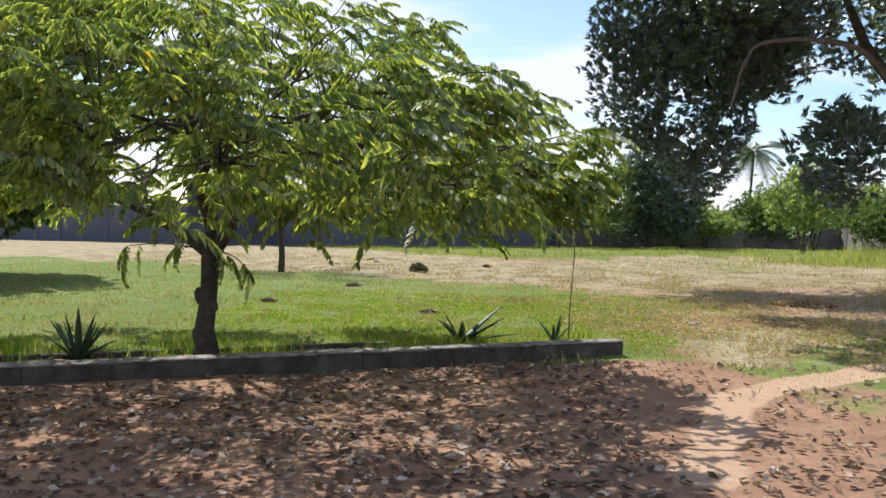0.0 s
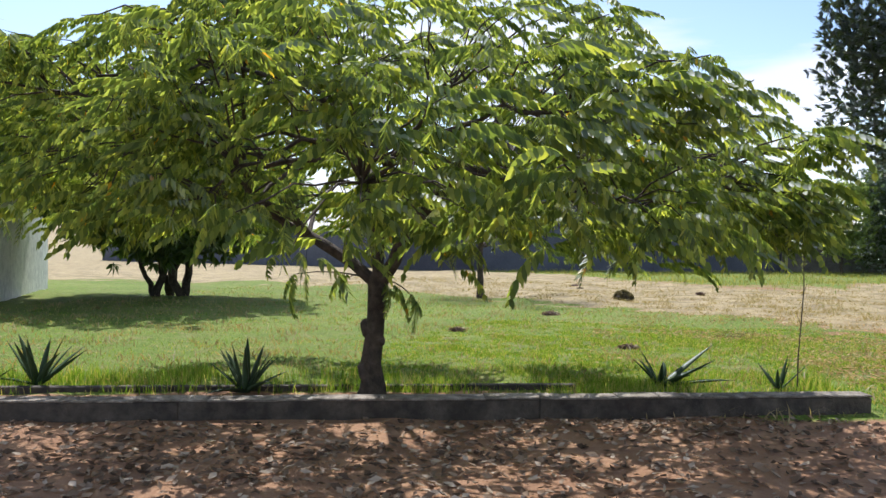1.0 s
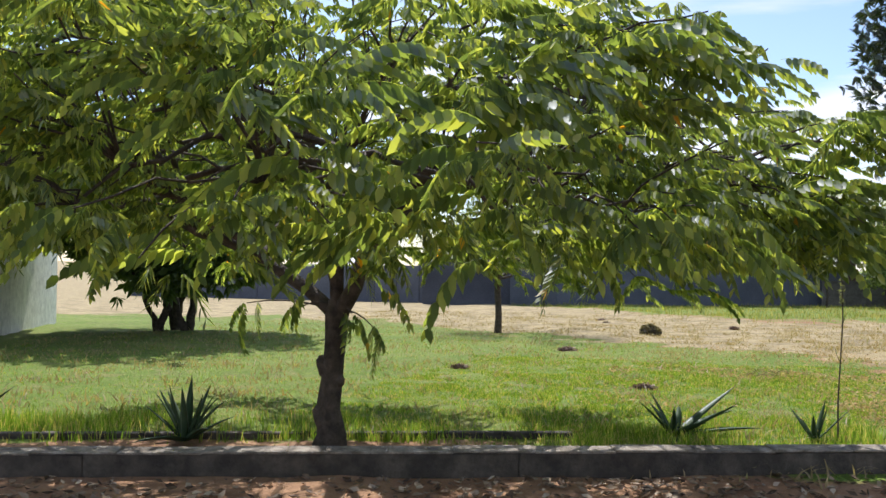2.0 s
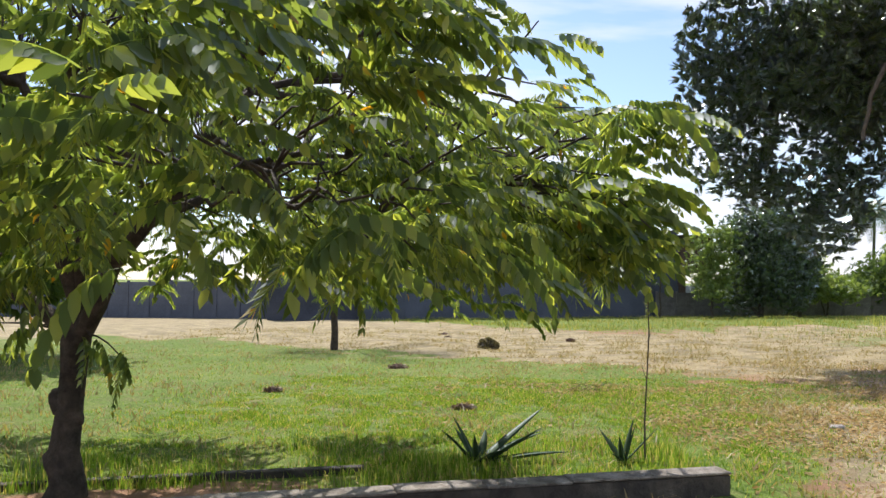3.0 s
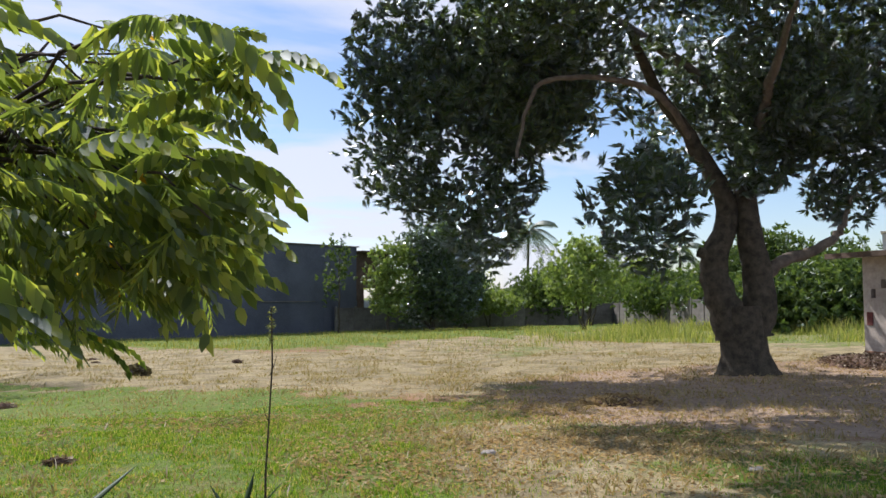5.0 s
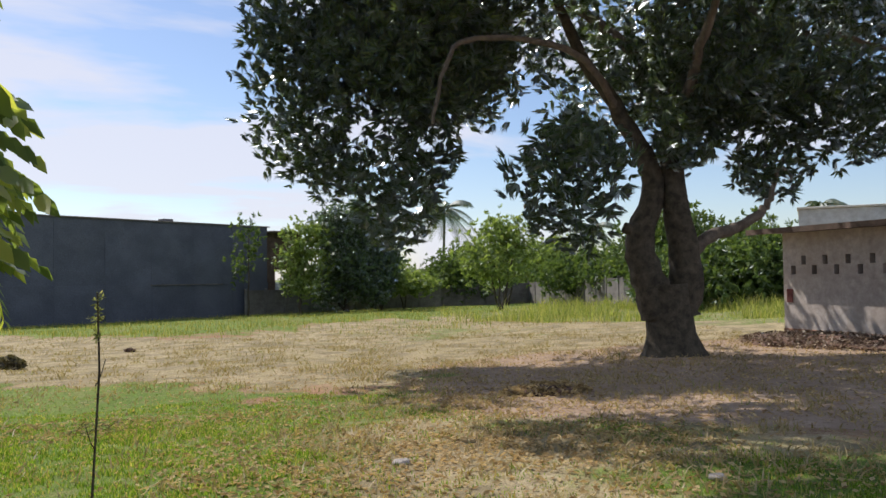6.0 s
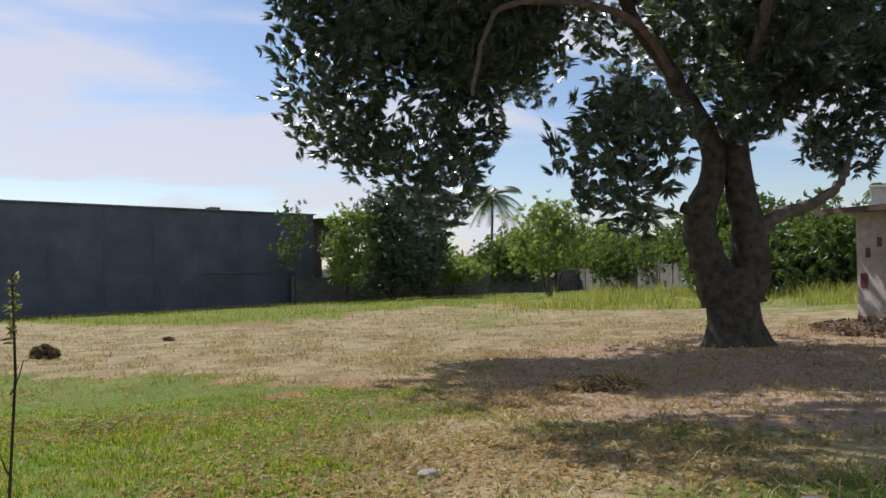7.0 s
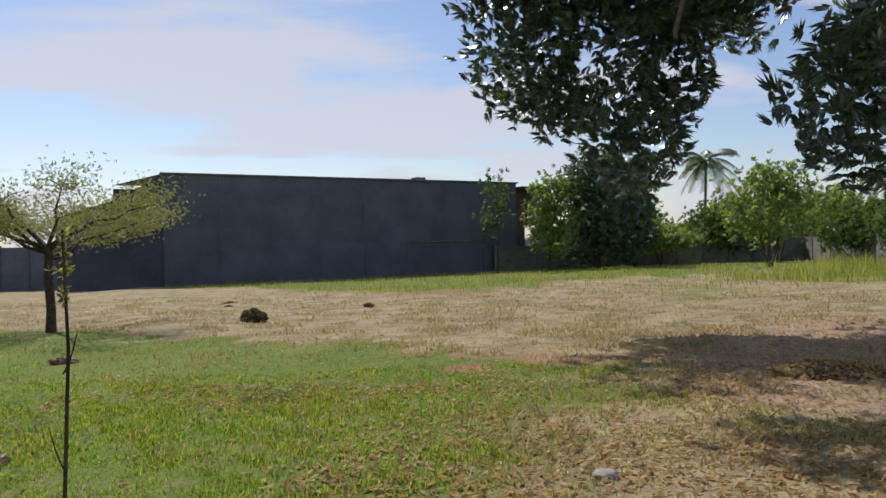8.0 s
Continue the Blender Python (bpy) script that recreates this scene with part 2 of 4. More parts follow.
def box(bm, lo, hi, bevel=0.0, m=None):
    v = bmesh.ops.create_cube(bm, size=1)["verts"]
    lo, hi = Vector(lo), Vector(hi)
    bmesh.ops.scale(bm, vec=hi - lo, verts=v)
    bmesh.ops.translate(bm, vec=(lo + hi) / 2, verts=v)
    if bevel:
        es = list({e for x in v for e in x.link_edges})
        v = bmesh.ops.bevel(bm, geom=es, offset=bevel, segments=1, affect="EDGES")["verts"]
    if m is not None:
        bmesh.ops.transform(bm, matrix=m, verts=v)
    return v


def box_bm(lo, hi, bevel=0.01, m=None):
    bm = bmesh.new()
    box(bm, lo, hi, bevel, m)
    return bm


def tube_arrays(pts, radii, sides=8, rough=0.0, seed=0):
    """A swept limb; returns vertices and quads."""
    pts = np.array(pts, float)
    n = len(pts)
    tang = np.gradient(pts, axis=0)
    tang /= np.linalg.norm(tang, axis=1)[:, None] + 1e-9
    r = np.random.default_rng(seed)
    vs = []
    ref = np.array([0.31, 0.77, 0.2])
    for i in range(n):
        a = np.cross(tang[i], ref)
        a /= np.linalg.norm(a) + 1e-9
        b = np.cross(tang[i], a)
        ang = np.arange(sides) * 2 * np.pi / sides
        rad = radii[i] * (1 + rough * r.normal(size=sides))
        vs.append(pts[i] + (np.cos(ang) * rad)[:, None] * a + (np.sin(ang) * rad)[:, None] * b)
    v = np.concatenate(vs)
    f = [(i * sides + j, i * sides + (j + 1) % sides, (i + 1) * sides + (j + 1) % sides, (i + 1) * sides + j) for i in range(n - 1) for j in range(sides)]
    return v, np.array(f)


def join(list_vf):
    vs, fs, k = [], [], 0
    for v, f in list_vf:
        vs.append(v)
        fs.append(np.asarray(f) + k)
        k += len(v)
    return np.concatenate(vs), np.concatenate(fs)


def bend(a, b, lift, n=8, wob=0.0, seed=0):
    """Points from a to b, arched upwards by lift."""
    a, b = np.array(a, float), np.array(b, float)
    r = np.random.default_rng(seed)
    s = np.linspace(0, 1, n)[:, None]
    p = a + (b - a) * s
    p[:, 2] += lift * 4 * (s * (1 - s))[:, 0]
    if wob:
        p[1:-1] += r.normal(size=(n - 2, 3)) * wob
    return p


def frames_from(dirs, roll, up=(0, 0, 1)):
    """Rotation matrices whose columns are right, dir, up-ish."""
    d = dirs / (np.linalg.norm(dirs, axis=1)[:, None] + 1e-9)
    right = np.cross(d, np.array(up, float))
    right /= np.linalg.norm(right, axis=1)[:, None] + 1e-6
    u = np.cross(right, d)
    c, s = np.cos(roll)[:, None], np.sin(roll)[:, None]
    return np.stack([right * c + u * s, d, u * c - right * s], axis=2)


def scatter(tv, tf, mats, pos, size):
    """Copies of a small template, as one set of arrays."""
    v = np.einsum("nij,kj->nki", mats, tv) * size[:, None, None] + pos[:, None, :]
    k = len(tv)
    f = tf[None] + (np.arange(len(pos)) * k)[:, None, None]
    return v.reshape(-1, 3), f.reshape(-1, tf.shape[1])


def gz(x, y):
    """Height of the gently falling ground."""
    y = np.clip(y, -60, 110)
    x = np.clip(x, -60, 60)
    return 0.0122 * x - 0.0225 * y


def on(x, y, h=0.0):
    return Vector((x, y, float(gz(x, y)) + h))


# ---- ground ----
def smooth01(v, a, b):
    s = np.clip((v - a) / (b - a), 0, 1)
    return s * s * (3 - 2 * s)


def wall_y(x):
    return 9.95 + 0.375 * (x - 2.3)


def seg_dist(x, y, a, b):
    ax, ay = a
    bx, by = b
    t = np.clip(((x - ax) * (bx - ax) + (y - ay) * (by - ay)) / ((bx - ax) ** 2 + (by - ay) ** 2), 0, 1)
    return np.hypot(x - ax - t * (bx - ax), y - ay - t * (by - ay))


def value_noise(x, y, scale, seed):
    r = np.random.default_rng(seed).random((64, 64))
    u, w = x * scale, y * scale
    i, j = np.floor(u).astype(int), np.floor(w).astype(int)
    a, b = u - i, w - j
    a, b = a * a * (3 - 2 * a), b * b * (3 - 2 * b)
    g = lambda p, q: r[p % 64, q % 64]
    return (g(i, j) * (1 - a) + g(i + 1, j) * a) * (1 - b) + (g(i, j + 1) * (1 - a) + g(i + 1, j + 1) * a) * b


def covers(x, y):
    """How much of the ground is grass, straw, bare earth and trodden path."""
    n1, n2 = value_noise(x, y, 0.5, 1) - 0.5, value_noise(x, y, 1.6, 2) - 0.5
    edge = np.where(x < 2.3, wall_y(x), 9.95 - np.clip(x - 2.3, 0, 3) * 0.75)
    lawn = smooth01(y - edge + n1 * 0.8 + n2 * 0.5, -0.3, 0.5)
    bed = smooth01(1.75 - (y - wall_y(x)) + n2 * 0.3, 0, 0.3) * smooth01(1.2 - x + n1, 0, 0.6)
    lawn = lawn * (1 - 0.85 * bed * smooth01(-x, -0.6, 2.5))
    yb = 23.4 - 0.75 * np.clip(x, -14, 4) + np.clip(x - 4, 0, 20) * 0.1
    straw = smooth01(y - yb + n1 * 3.2 + n2 * 2.2, -1.0, 1.4)
    yfar = np.where(x < 3, 37 + (3 - x) * 1.5, 37 + (x - 3) * 0.7)
    far = smooth01(y - yfar + n1 * 5, -2, 3)
    dry = np.clip(1.0 - np.hypot((x - 5.2) / 3.6, (y - 13.2) / 5.8), 0, 1)
    right_dry = smooth01(x - 3.5 - (y - 23) * 0.1 + n1 * 2, 0, 3) * (1 - smooth01(y, 24, 30))
    bare = smooth01(1 - np.hypot((x - 13.2) / 7.9, (y - 17.0) / 5.9) + n1 * 0.15, 0.0, 0.15)
    bare = np.maximum(bare, smooth01(1 - np.hypot((x - 16) / 9, (y - 21.5) / 2.6) + n1 * 0.1, 0.0, 0.15))
    path = smooth01(0.24 - np.minimum(seg_dist(x, y, (1.7, 5.0), (2.9, 7.7)), np.minimum(seg_dist(x, y, (2.9, 7.7), (5.2, 9.3)), seg_dist(x, y, (5.2, 9.3), (10, 11.5)))) + n2 * 0.2, -0.12, 0.15)
    tall = smooth01(1 - np.hypot((x - 29) / 12, (y - 42) / 14), 0, 0.2)
    grass = lawn * (1 - straw * (1 - far * 0.85))
    grass = grass * (1 - 0.3 * smooth01(value_noise(x, y, 0.8, 61) + n2 * 0.25, 0.52, 0.72) * smooth01(x, -1, 2))
    grass = np.clip(grass - dry * (0.1 + 0.85 * value_noise(x, y, 0.75, 31)) - right_dry * (0.5 * value_noise(x, y, 0.6, 32)), 0, 1) * (1 - bare)
    grass = np.maximum(grass, smooth01(x, 5, 12) * smooth01(y, 24, 30) * (0.3 + n1 * 0.5))
    grass = np.maximum(grass, tall * 0.55)
    yard = (1 - lawn) * smooth01(x - 2.2, 0, 1.5)
    grass = np.maximum(grass, yard * (0.25 + n1 * 0.5 + n2 * 0.3) * smooth01(x - 2.6, 0, 1))
    strawm = np.maximum(straw * (1 - far), lawn * (dry * 0.75 + right_dry * 0.5))
    strawm = np.maximum(strawm, lawn * 0.35)
    return np.clip(grass, 0, 1), np.clip(strawm, 0, 1), np.clip(bare, 0, 1), np.clip(path, 0, 1)


def spaced(lo, hi, fine_lo, fine_hi, step):
    a = list(np.arange(fine_lo, fine_hi, step))
    s = step
    while a[-1] < hi:
        s *= 1.25
        a.append(a[-1] + s)
    s = step
    while a[0] > lo:
        s *= 1.25
        a.insert(0, a[0] - s)
    return np.array(a)


def relief(x, y):
    """Small lumps, furrows and the low bank, on top of the even slope."""
    z = (value_noise(x, y, 0.8, 5) - 0.5) * 0.05 + (value_noise(x, y, 2.3, 6) - 0.5) * 0.035
    z = z + smooth01(y, 24, 28) * (1 - smooth01(y, 60, 80)) * (value_noise(x, y, 0.35, 8) - 0.5) * 0.22
    bank = np.exp(-((y - np.where(x < 3, 38 + (3 - x) * 1.5, 38 + (x - 3) * 0.7)) / 2.5) ** 2)
    return z + bank * 0.18 * smooth01(x, -14, 0)


def build_ground():
    gx, gy = spaced(-2500, 2500, -16, 24, 0.22), spaced(-2500, 3500, -3, 36, 0.22)
    X, Y = np.meshgrid(gx, gy)
    x, y = X.ravel(), Y.ravel()
    z = gz(x, y) + relief(x, y)
    w, h = len(gx), len(gy)
    i = np.arange(w * h).reshape(h, w)
    f = np.stack([i[:-1, :-1], i[:-1, 1:], i[1:, 1:], i[1:, :-1]], -1).reshape(-1, 4)
    me = np_mesh("ground", np.stack([x, y, z], 1), f, M_GROUND, True)
    for name, vals in zip(("grass", "straw", "bare", "path"), covers(x, y)):
        at = me.attributes.new(name, "FLOAT", "POINT")
        at.data.foreach_set("value", vals.astype(np.float32))
    ob = new("ground", me)
    return tagged(ob, "sloping yard of red soil, mown grass and straw", "ground", kind="structure")


build_ground()


# ---- grass and litter ----
def blades(name, x, y, height, width, mat, label, lean=0.5):
    n = len(x)
    z = gz(x, y) + relief(x, y) - 0.015
    ang, la = rng.random(n) * 2 * np.pi, rng.random(n) * 2 * np.pi
    h = height * (0.5 + rng.random(n))
    le = h * lean * rng.random(n)
    b = np.stack([np.cos(ang), np.sin(ang), np.zeros(n)], 1) * (width * (0.6 + 0.8 * rng.random(n)))[:, None] / 2
    p = np.stack([x, y, z], 1)
    mid = p + np.stack([np.cos(la) * le * 0.35, np.sin(la) * le * 0.35, h * 0.6], 1)
    tip = p + np.stack([np.cos(la) * le, np.sin(la) * le, h], 1)
    v = np.stack([p - b, p + b, mid + b * 0.7, mid - b * 0.7, tip], 1).reshape(-1, 3)
    k = (np.arange(n) * 5)[:, None]
    f = np.concatenate([k + [[0, 1, 2]], k + [[0, 2, 3]], k + [[3, 2, 4]]])
    ob = new(name, np_mesh(name, v, f, mat))
    return tagged(ob, label, "grass", kind="stuff")


def sow(n, lo, hi, pick):
    x, y = rng.uniform(lo[0], hi[0], n), rng.uniform(lo[1], hi[1], n)
    keep = rng.random(n) < pick(x, y)
    return x[keep], y[keep]


def near_pick(x, y):
    g = covers(x, y)[0] * (0.25 + 1.1 * value_noise(x, y, 2.6, 17))
    d = np.hypot(x - 1.5, y - 6)
    return g * np.clip(9.0 / d, 0, 1) ** 1.6 * (0.45 + 0.9 * value_noise(x, y, 1.1, 11))


gx_, gy_ = sow(190000, (-16, 6), (9, 30), near_pick)
ax_, ay_ = sow(270000, (-4, 10.4), (7.5, 19), lambda x, y: covers(x, y)[0] * (0.1 + 1.2 * smooth01(value_noise(x, y, 5.5, 18), 0.25, 0.7)) * (0.35 + value_noise(x, y, 1.7, 28)) * np.clip(1.6 - np.hypot(x - 2.5, y - 10) / 9, 0.25, 1))
gx_, gy_ = np.append(gx_, ax_), np.append(gy_, ay_)
blades("lawn_grass", gx_, gy_, 0.021 + 0.034 * value_noise(gx_, gy_, 1.4, 12), 0.009 + 0.0008 * np.clip(gy_ - 10, 0, 12), M_GRASS, "short uneven green lawn grass in sunlight")
bx_, by_ = sow(230000, (-9, 8), (2.2, 13), lambda x, y: (y > wall_y(x) + 1.5 - 1.1 * smooth01(x, -2.5, 0.5)) * (y < wall_y(x) + 2.3 + value_noise(x, y, 0.8, 3)) * value_noise(x, y, 1.3, 4) ** 2.2 * 0.7)
blades("border_grass", bx_, by_, 0.05 + 0.13 * value_noise(bx_, by_, 1.5, 13), 0.009, M_GRASS, "taller tufty green grass behind the planting bed")
sx_, sy_ = sow(260000, (-16, 9), (20, 45), lambda x, y: covers(x, y)[1] * (0.1 + 1.3 * smooth01(value_noise(x, y, 1.9, 47), 0.35, 0.75)) * np.clip(13.0 / np.hypot(x - 2, y - 7), 0, 1) ** 1.5 * 0.8)
blades("straw_stubble", sx_, sy_, 0.05 + 0.06 * value_noise(sx_, sy_, 1.9, 47), 0.018, M_DRYGRASS, "flattened dry straw and stubble on the field", 2.2)
tx_, ty_ = sow(95000, (15, 26), (44, 58), lambda x, y: smooth01(1 - np.hypot((x - 29) / 13, (y - 42) / 15), 0, 0.25) * (0.03 + smooth01(value_noise(x, y, 0.32, 14), 0.45, 0.75) * 0.55))
blades("tall_weeds", tx_, ty_, 0.12 + 0.85 * smooth01(value_noise(tx_, ty_, 0.32, 14), 0.45, 0.9) * value_noise(tx_, ty_, 1.3, 19), 0.035, M_WEEDS, "tall bright green weeds in front of the fence", 0.9)
fx_, fy_ = sow(50000, (-16, 36), (30, 78), lambda x, y: covers(x, y)[0] * 0.55)
blades("far_grass", fx_, fy_, 0.1 + 0.16 * value_noise(fx_, fy_, 0.45, 16), 0.03, M_FARGRASS, "rough green grass along the far side of the field")

LV = np.array([(0, -0.5, 0.06), (0.26, -0.1, 0.1), (0, 0.5, 0.1), (-0.26, -0.1, 0.1), (0, 0, 0.0)], float)
LF = np.array([(0, 1, 4), (1, 2, 4), (2, 3, 4), (3, 0, 4)])


def litter(name, x, y, size, label, mat=M_LITTER):
    n = len(x)
    a = rng.random(n) * 2 * np.pi
    d = np.stack([np.cos(a), np.sin(a), rng.normal(size=n) * 0.25], 1)
    v, f = scatter(LV * (1, 1, 1.6), LF, frames_from(d, rng.normal(size=n) * 0.5), np.stack([x, y, gz(x, y) + relief(x, y) + 0.012], 1), size * (0.5 + rng.random(n)))
    ob = new(name, np_mesh(name, v, f, mat))
    return tagged(ob, label, "fallen leaves", kind="stuff")


lx_, ly_ = sow(26000, (-9, 1.0), (3.2, 10.2), lambda x, y: (y < np.where(x < 2.3, wall_y(x) - 0.1, 9)) * np.clip(0.9 - np.clip(x - 0.9, 0, 2) * 0.75, 0.03, 1) * (0.25 + value_noise(x, y, 0.9, 21)))
rx_, ry_ = sow(5200, (1.2, 3), (7, 9.5), lambda x, y: 0.15 + 0.85 * value_noise(x, y, 1.4, 22) ** 2 - covers(x, y)[3] * 0.6)
lx_, ly_ = np.append(lx_, rx_), np.append(ly_, ry_)
litter("leaf_litter", lx_, ly_, 0.075, "brown and tan fallen leaves on the red soil")
lx_, ly_ = sow(170000, (-1, 10), (20, 24), lambda x, y: np.clip(covers(x, y)[2] * 0.08 + np.clip(1.0 - np.hypot((x - 5.4) / 3.6, (y - 14.0) / 5.5), 0, 1) * 1.1 * value_noise(x, y, 0.8, 33) ** 1.2 + 0.03 + 0.22 * smooth01(value_noise(x, y, 0.7, 36), 0.6, 0.8) * (y < 18) * (x < 8), 0, 1))
litter("mango_litter", lx_, ly_, 0.06, "dry tan mango leaves strewn on grass and earth", M_TAN)


# ---- leaves ----
def pinnate(pairs, length, leaflet, width, droop, seed, fine=False):
    """A compound leaf along +y: a drooping stalk with rows of hanging leaflets."""
    r = np.random.default_rng(seed)
    vs, fs, k = [], [], 0
    s = np.linspace(0, 1, pairs + 2)
    yy, zz = length * (s - 0.22 * droop * s * s), -length * droop * 0.55 * s * s
    for i in range(pairs + 1):
        w = 0.004
        vs += [(-w, yy[i], zz[i]), (w, yy[i], zz[i]), (w, yy[i + 1], zz[i + 1]), (-w, yy[i + 1], zz[i + 1])]
        fs += [(k, k + 1, k + 2), (k, k + 2, k + 3)]
        k += 4
    for i in range(1, pairs + 2):
        for side in (-1, 1):
            L = leaflet * (0.75 + 0.35 * math.sin(math.pi * min(1, 0.15 + 0.8 * i / pairs))) * r.uniform(0.85, 1.1)
            dx, dy, dz = side * r.uniform(0.16, 0.5), r.uniform(0.08, 0.38), -0.8 - 0.4 * r.random()
            q = math.sqrt(dx * dx + dy * dy + dz * dz)
            d = np.array((dx, dy, dz)) / q
            a = np.array((0.0, yy[i], zz[i]))
            sidev = np.array((-side * 0.25, 1.0, 0.2)) * width / 2
            m, fold = a + d * L * 0.42, np.array((0, 0, 0.006))
            if fine:
                c1, c2, bow = a + d * L * 0.25, a + d * L * 0.62, np.array((side * 0.006, 0, 0.0))
                vs += [tuple(a), tuple(c1 + sidev * 0.85 + fold), tuple(c2 + sidev * 0.9 + fold * 0.6), tuple(a + d * L + bow), tuple(c2 - sidev * 0.9 + fold * 0.6), tuple(c1 - sidev * 0.85 + fold), tuple(c1 - fold * 0.4), tuple(c2 - fold * 0.6)]
                fs += [(k, k + 1, k + 6), (k + 1, k + 2, k + 7), (k + 1, k + 7, k + 6), (k + 2, k + 3, k + 7), (k + 3, k + 4, k + 7), (k + 4, k + 5, k + 7), (k + 5, k + 6, k + 7), (k + 5, k, k + 6)]
                k += 8
                continue
            vs += [tuple(a), tuple(m + sidev + fold), tuple(a + d * L + np.array((0, 0, -0.008))), tuple(m - sidev + fold), tuple(m - fold)]
            fs += [(k, k + 1, k + 4), (k + 1, k + 2, k + 4), (k + 2, k + 3, k + 4), (k + 3, k, k + 4)]
            k += 5
    return np.array(vs, float), np.array(fs)


def whorl(n, length, width, seed, droop=0.5):
    """A tuft of long drooping leaves round a twig end, along +y."""
    r = np.random.default_rng(seed)
    vs, fs, k = [], [], 0
    for i in range(n):
        a = 2 * math.pi * i / n + r.uniform(-0.3, 0.3)
        d = np.array((math.cos(a) * 0.8, 0.5 + 0.4 * r.random(), math.sin(a) * 0.8))
        d /= np.linalg.norm(d)
        L = length * r.uniform(0.7, 1.15)
        side = np.cross(d, (0.2, 0.3, 1.0))
        side = side / np.linalg.norm(side) * width / 2
        m = d * L * 0.5
        tip = d * L + np.array((0, 0, -droop * L * 0.6))
        vs += [(0, 0, 0), tuple(m + side), tuple(tip), tuple(m - side)]
        fs += [(k, k + 1, k + 2), (k, k + 2, k + 3)]
        k += 4
    return np.array(vs, float), np.array(fs)


def limb_mesh(name, specs, mat, parent, label=""):
    """One mesh object of several joined limbs: (points, r0, r1, sides)."""
    out = []
    for j, (p, r0, r1, sides) in enumerate(specs):
        out.append(tube_arrays(p, np.linspace(r0, r1, len(p)), sides, 0.07, j))
    return part(name, np_mesh(name, *join(out), mat, True), mat, parent, label)


# ---- the spreading tree by the low wall ----
def spreading_tree():
    base = on(-2.75, 9.35)
    mid = np.array((-0.15, 0.4, 0.0))    # the crown leans a little away from its foot
    tree = thing("spreading_tree", base, "spreading umbrella-shaped tree with drooping compound leaves", "tree")
    r = np.random.default_rng(3)
    trunk = np.array([(-0.03, 0, -0.1), (0.0, 0, 0.1), (-0.02, 0.0, 0.35), (0.01, 0, 0.7), (0.02, 0.01, 0.98), (0.03, 0.02, 1.22), (0.04, 0.03, 1.34)])
    v, f = tube_arrays(trunk, [0.19, 0.132, 0.11, 0.1, 0.102, 0.118, 0.095], 14, 0.07, 1)
    part("trunk", np_mesh("trunk", v, f, M_BARK, True), M_BARK, tree, "dark rough trunk with knobs")
    for zz, a, q in ((0.26, 2.7, 0.085), (0.74, 2.9, 0.07), (0.62, 0.3, 0.05), (1.0, 0.5, 0.045)):
        bm = bmesh.new()
        bmesh.ops.create_icosphere(bm, subdivisions=2, radius=q)
        for p in bm.verts:
            p.co *= 1 + 0.45 * noise.noise(p.co * 14)
            p.co.z *= 1.5
            p.co += Vector((math.cos(a) * 0.085, -abs(math.sin(a)) * 0.09, zz))
        part("knob", bm, M_BARK, tree, smooth=True)

    def reach(a):
        """How far the crown spreads towards a bearing."""
        return 4.65 - 0.65 * smooth01(np.cos(a - 0.9), 0.1, 0.6) + 0.3 * smooth01(np.cos(a + 0.75), 0.75, 0.95) - 0.8 * smooth01(np.cos(a + 2.5), 0.3, 0.85) + 0.3 * smooth01(np.cos(a + 0.42), 0.8, 0.97)

    def underside(a, q):
        return 1.66 + 0.16 * np.sin(a * 3 + q) - 0.16 * smooth01(q, 3.0, 4.6) + 0.3 * smooth01(-np.cos(a), 0.2, 0.9) + 0.24 * smooth01(-np.sin(a), 0.45, 0.95) * (1 - smooth01(q, 3.4, 4.4)) + 0.5 * (1 - smooth01(q, 0.6, 2.2))

    def off_the_way(tip):
        """Which tips keep clear of the trodden way that passes the crown."""
        free = np.ones(len(tip), bool)
        for ex, ey, a in ((2.3, 7.0, 8.2), (2.55, 7.45, 11.5), (2.72, 7.9, 16.8), (3.03, 8.34, 26.2)):
            free &= (tip[:, 0] - ex) * math.cos(radians(a)) + (tip[:, 1] - ey) * math.sin(radians(a)) < -0.06
        for ex, ey in ((0.6, 2.9), (1.05, 3.9), (1.25, 4.35), (1.45, 4.8), (1.55, 5.1), (2.0, 6.2)):
            free &= np.hypot(tip[:, 0] - ex, tip[:, 1] - ey) > 1.25
        return free

    # shoots: where they end and which way they point
    n = 700
    ang = r.random(n) * 2 * np.pi
    q = np.sqrt(r.random(n)) * (1 + 0.05 * np.sin(ang * 5 + 1) + 0.05 * np.sin(ang * 11))
    rr = reach(ang) * q * 0.97
    top = 1.55 + 2.7 * np.sqrt(np.clip(1 - (rr / 5.2) ** 2, 0, 1))
    low = underside(ang, rr)
    u = r.random(n)
    z = low + (top - low) * np.where(r.random(n) < 0.4, 1 - 0.22 * u * u, u)
    keep = (top - low > 0.1) & (value_noise(rr * np.cos(ang) + 30, rr * np.sin(ang) + 30, 1.1, 40) + 0.5 * value_noise(z * 3 + 7, ang * 3 + 9, 1.0, 41) > 0.4 + 0.12 * smooth01(z, 2.6, 3.6))
    ang, rr, z = ang[keep], rr[keep], z[keep]
    m = 120
    ea = r.random(m) * 2 * np.pi
    ang, rr, z = np.append(ang, ea), np.append(rr, reach(ea) * r.uniform(0.84, 0.99, m)), np.append(z, 1.9 + 1.15 * r.random(m) ** 1.4)
    m = 55
    ea = -0.25 + r.normal(size=m) * 0.42
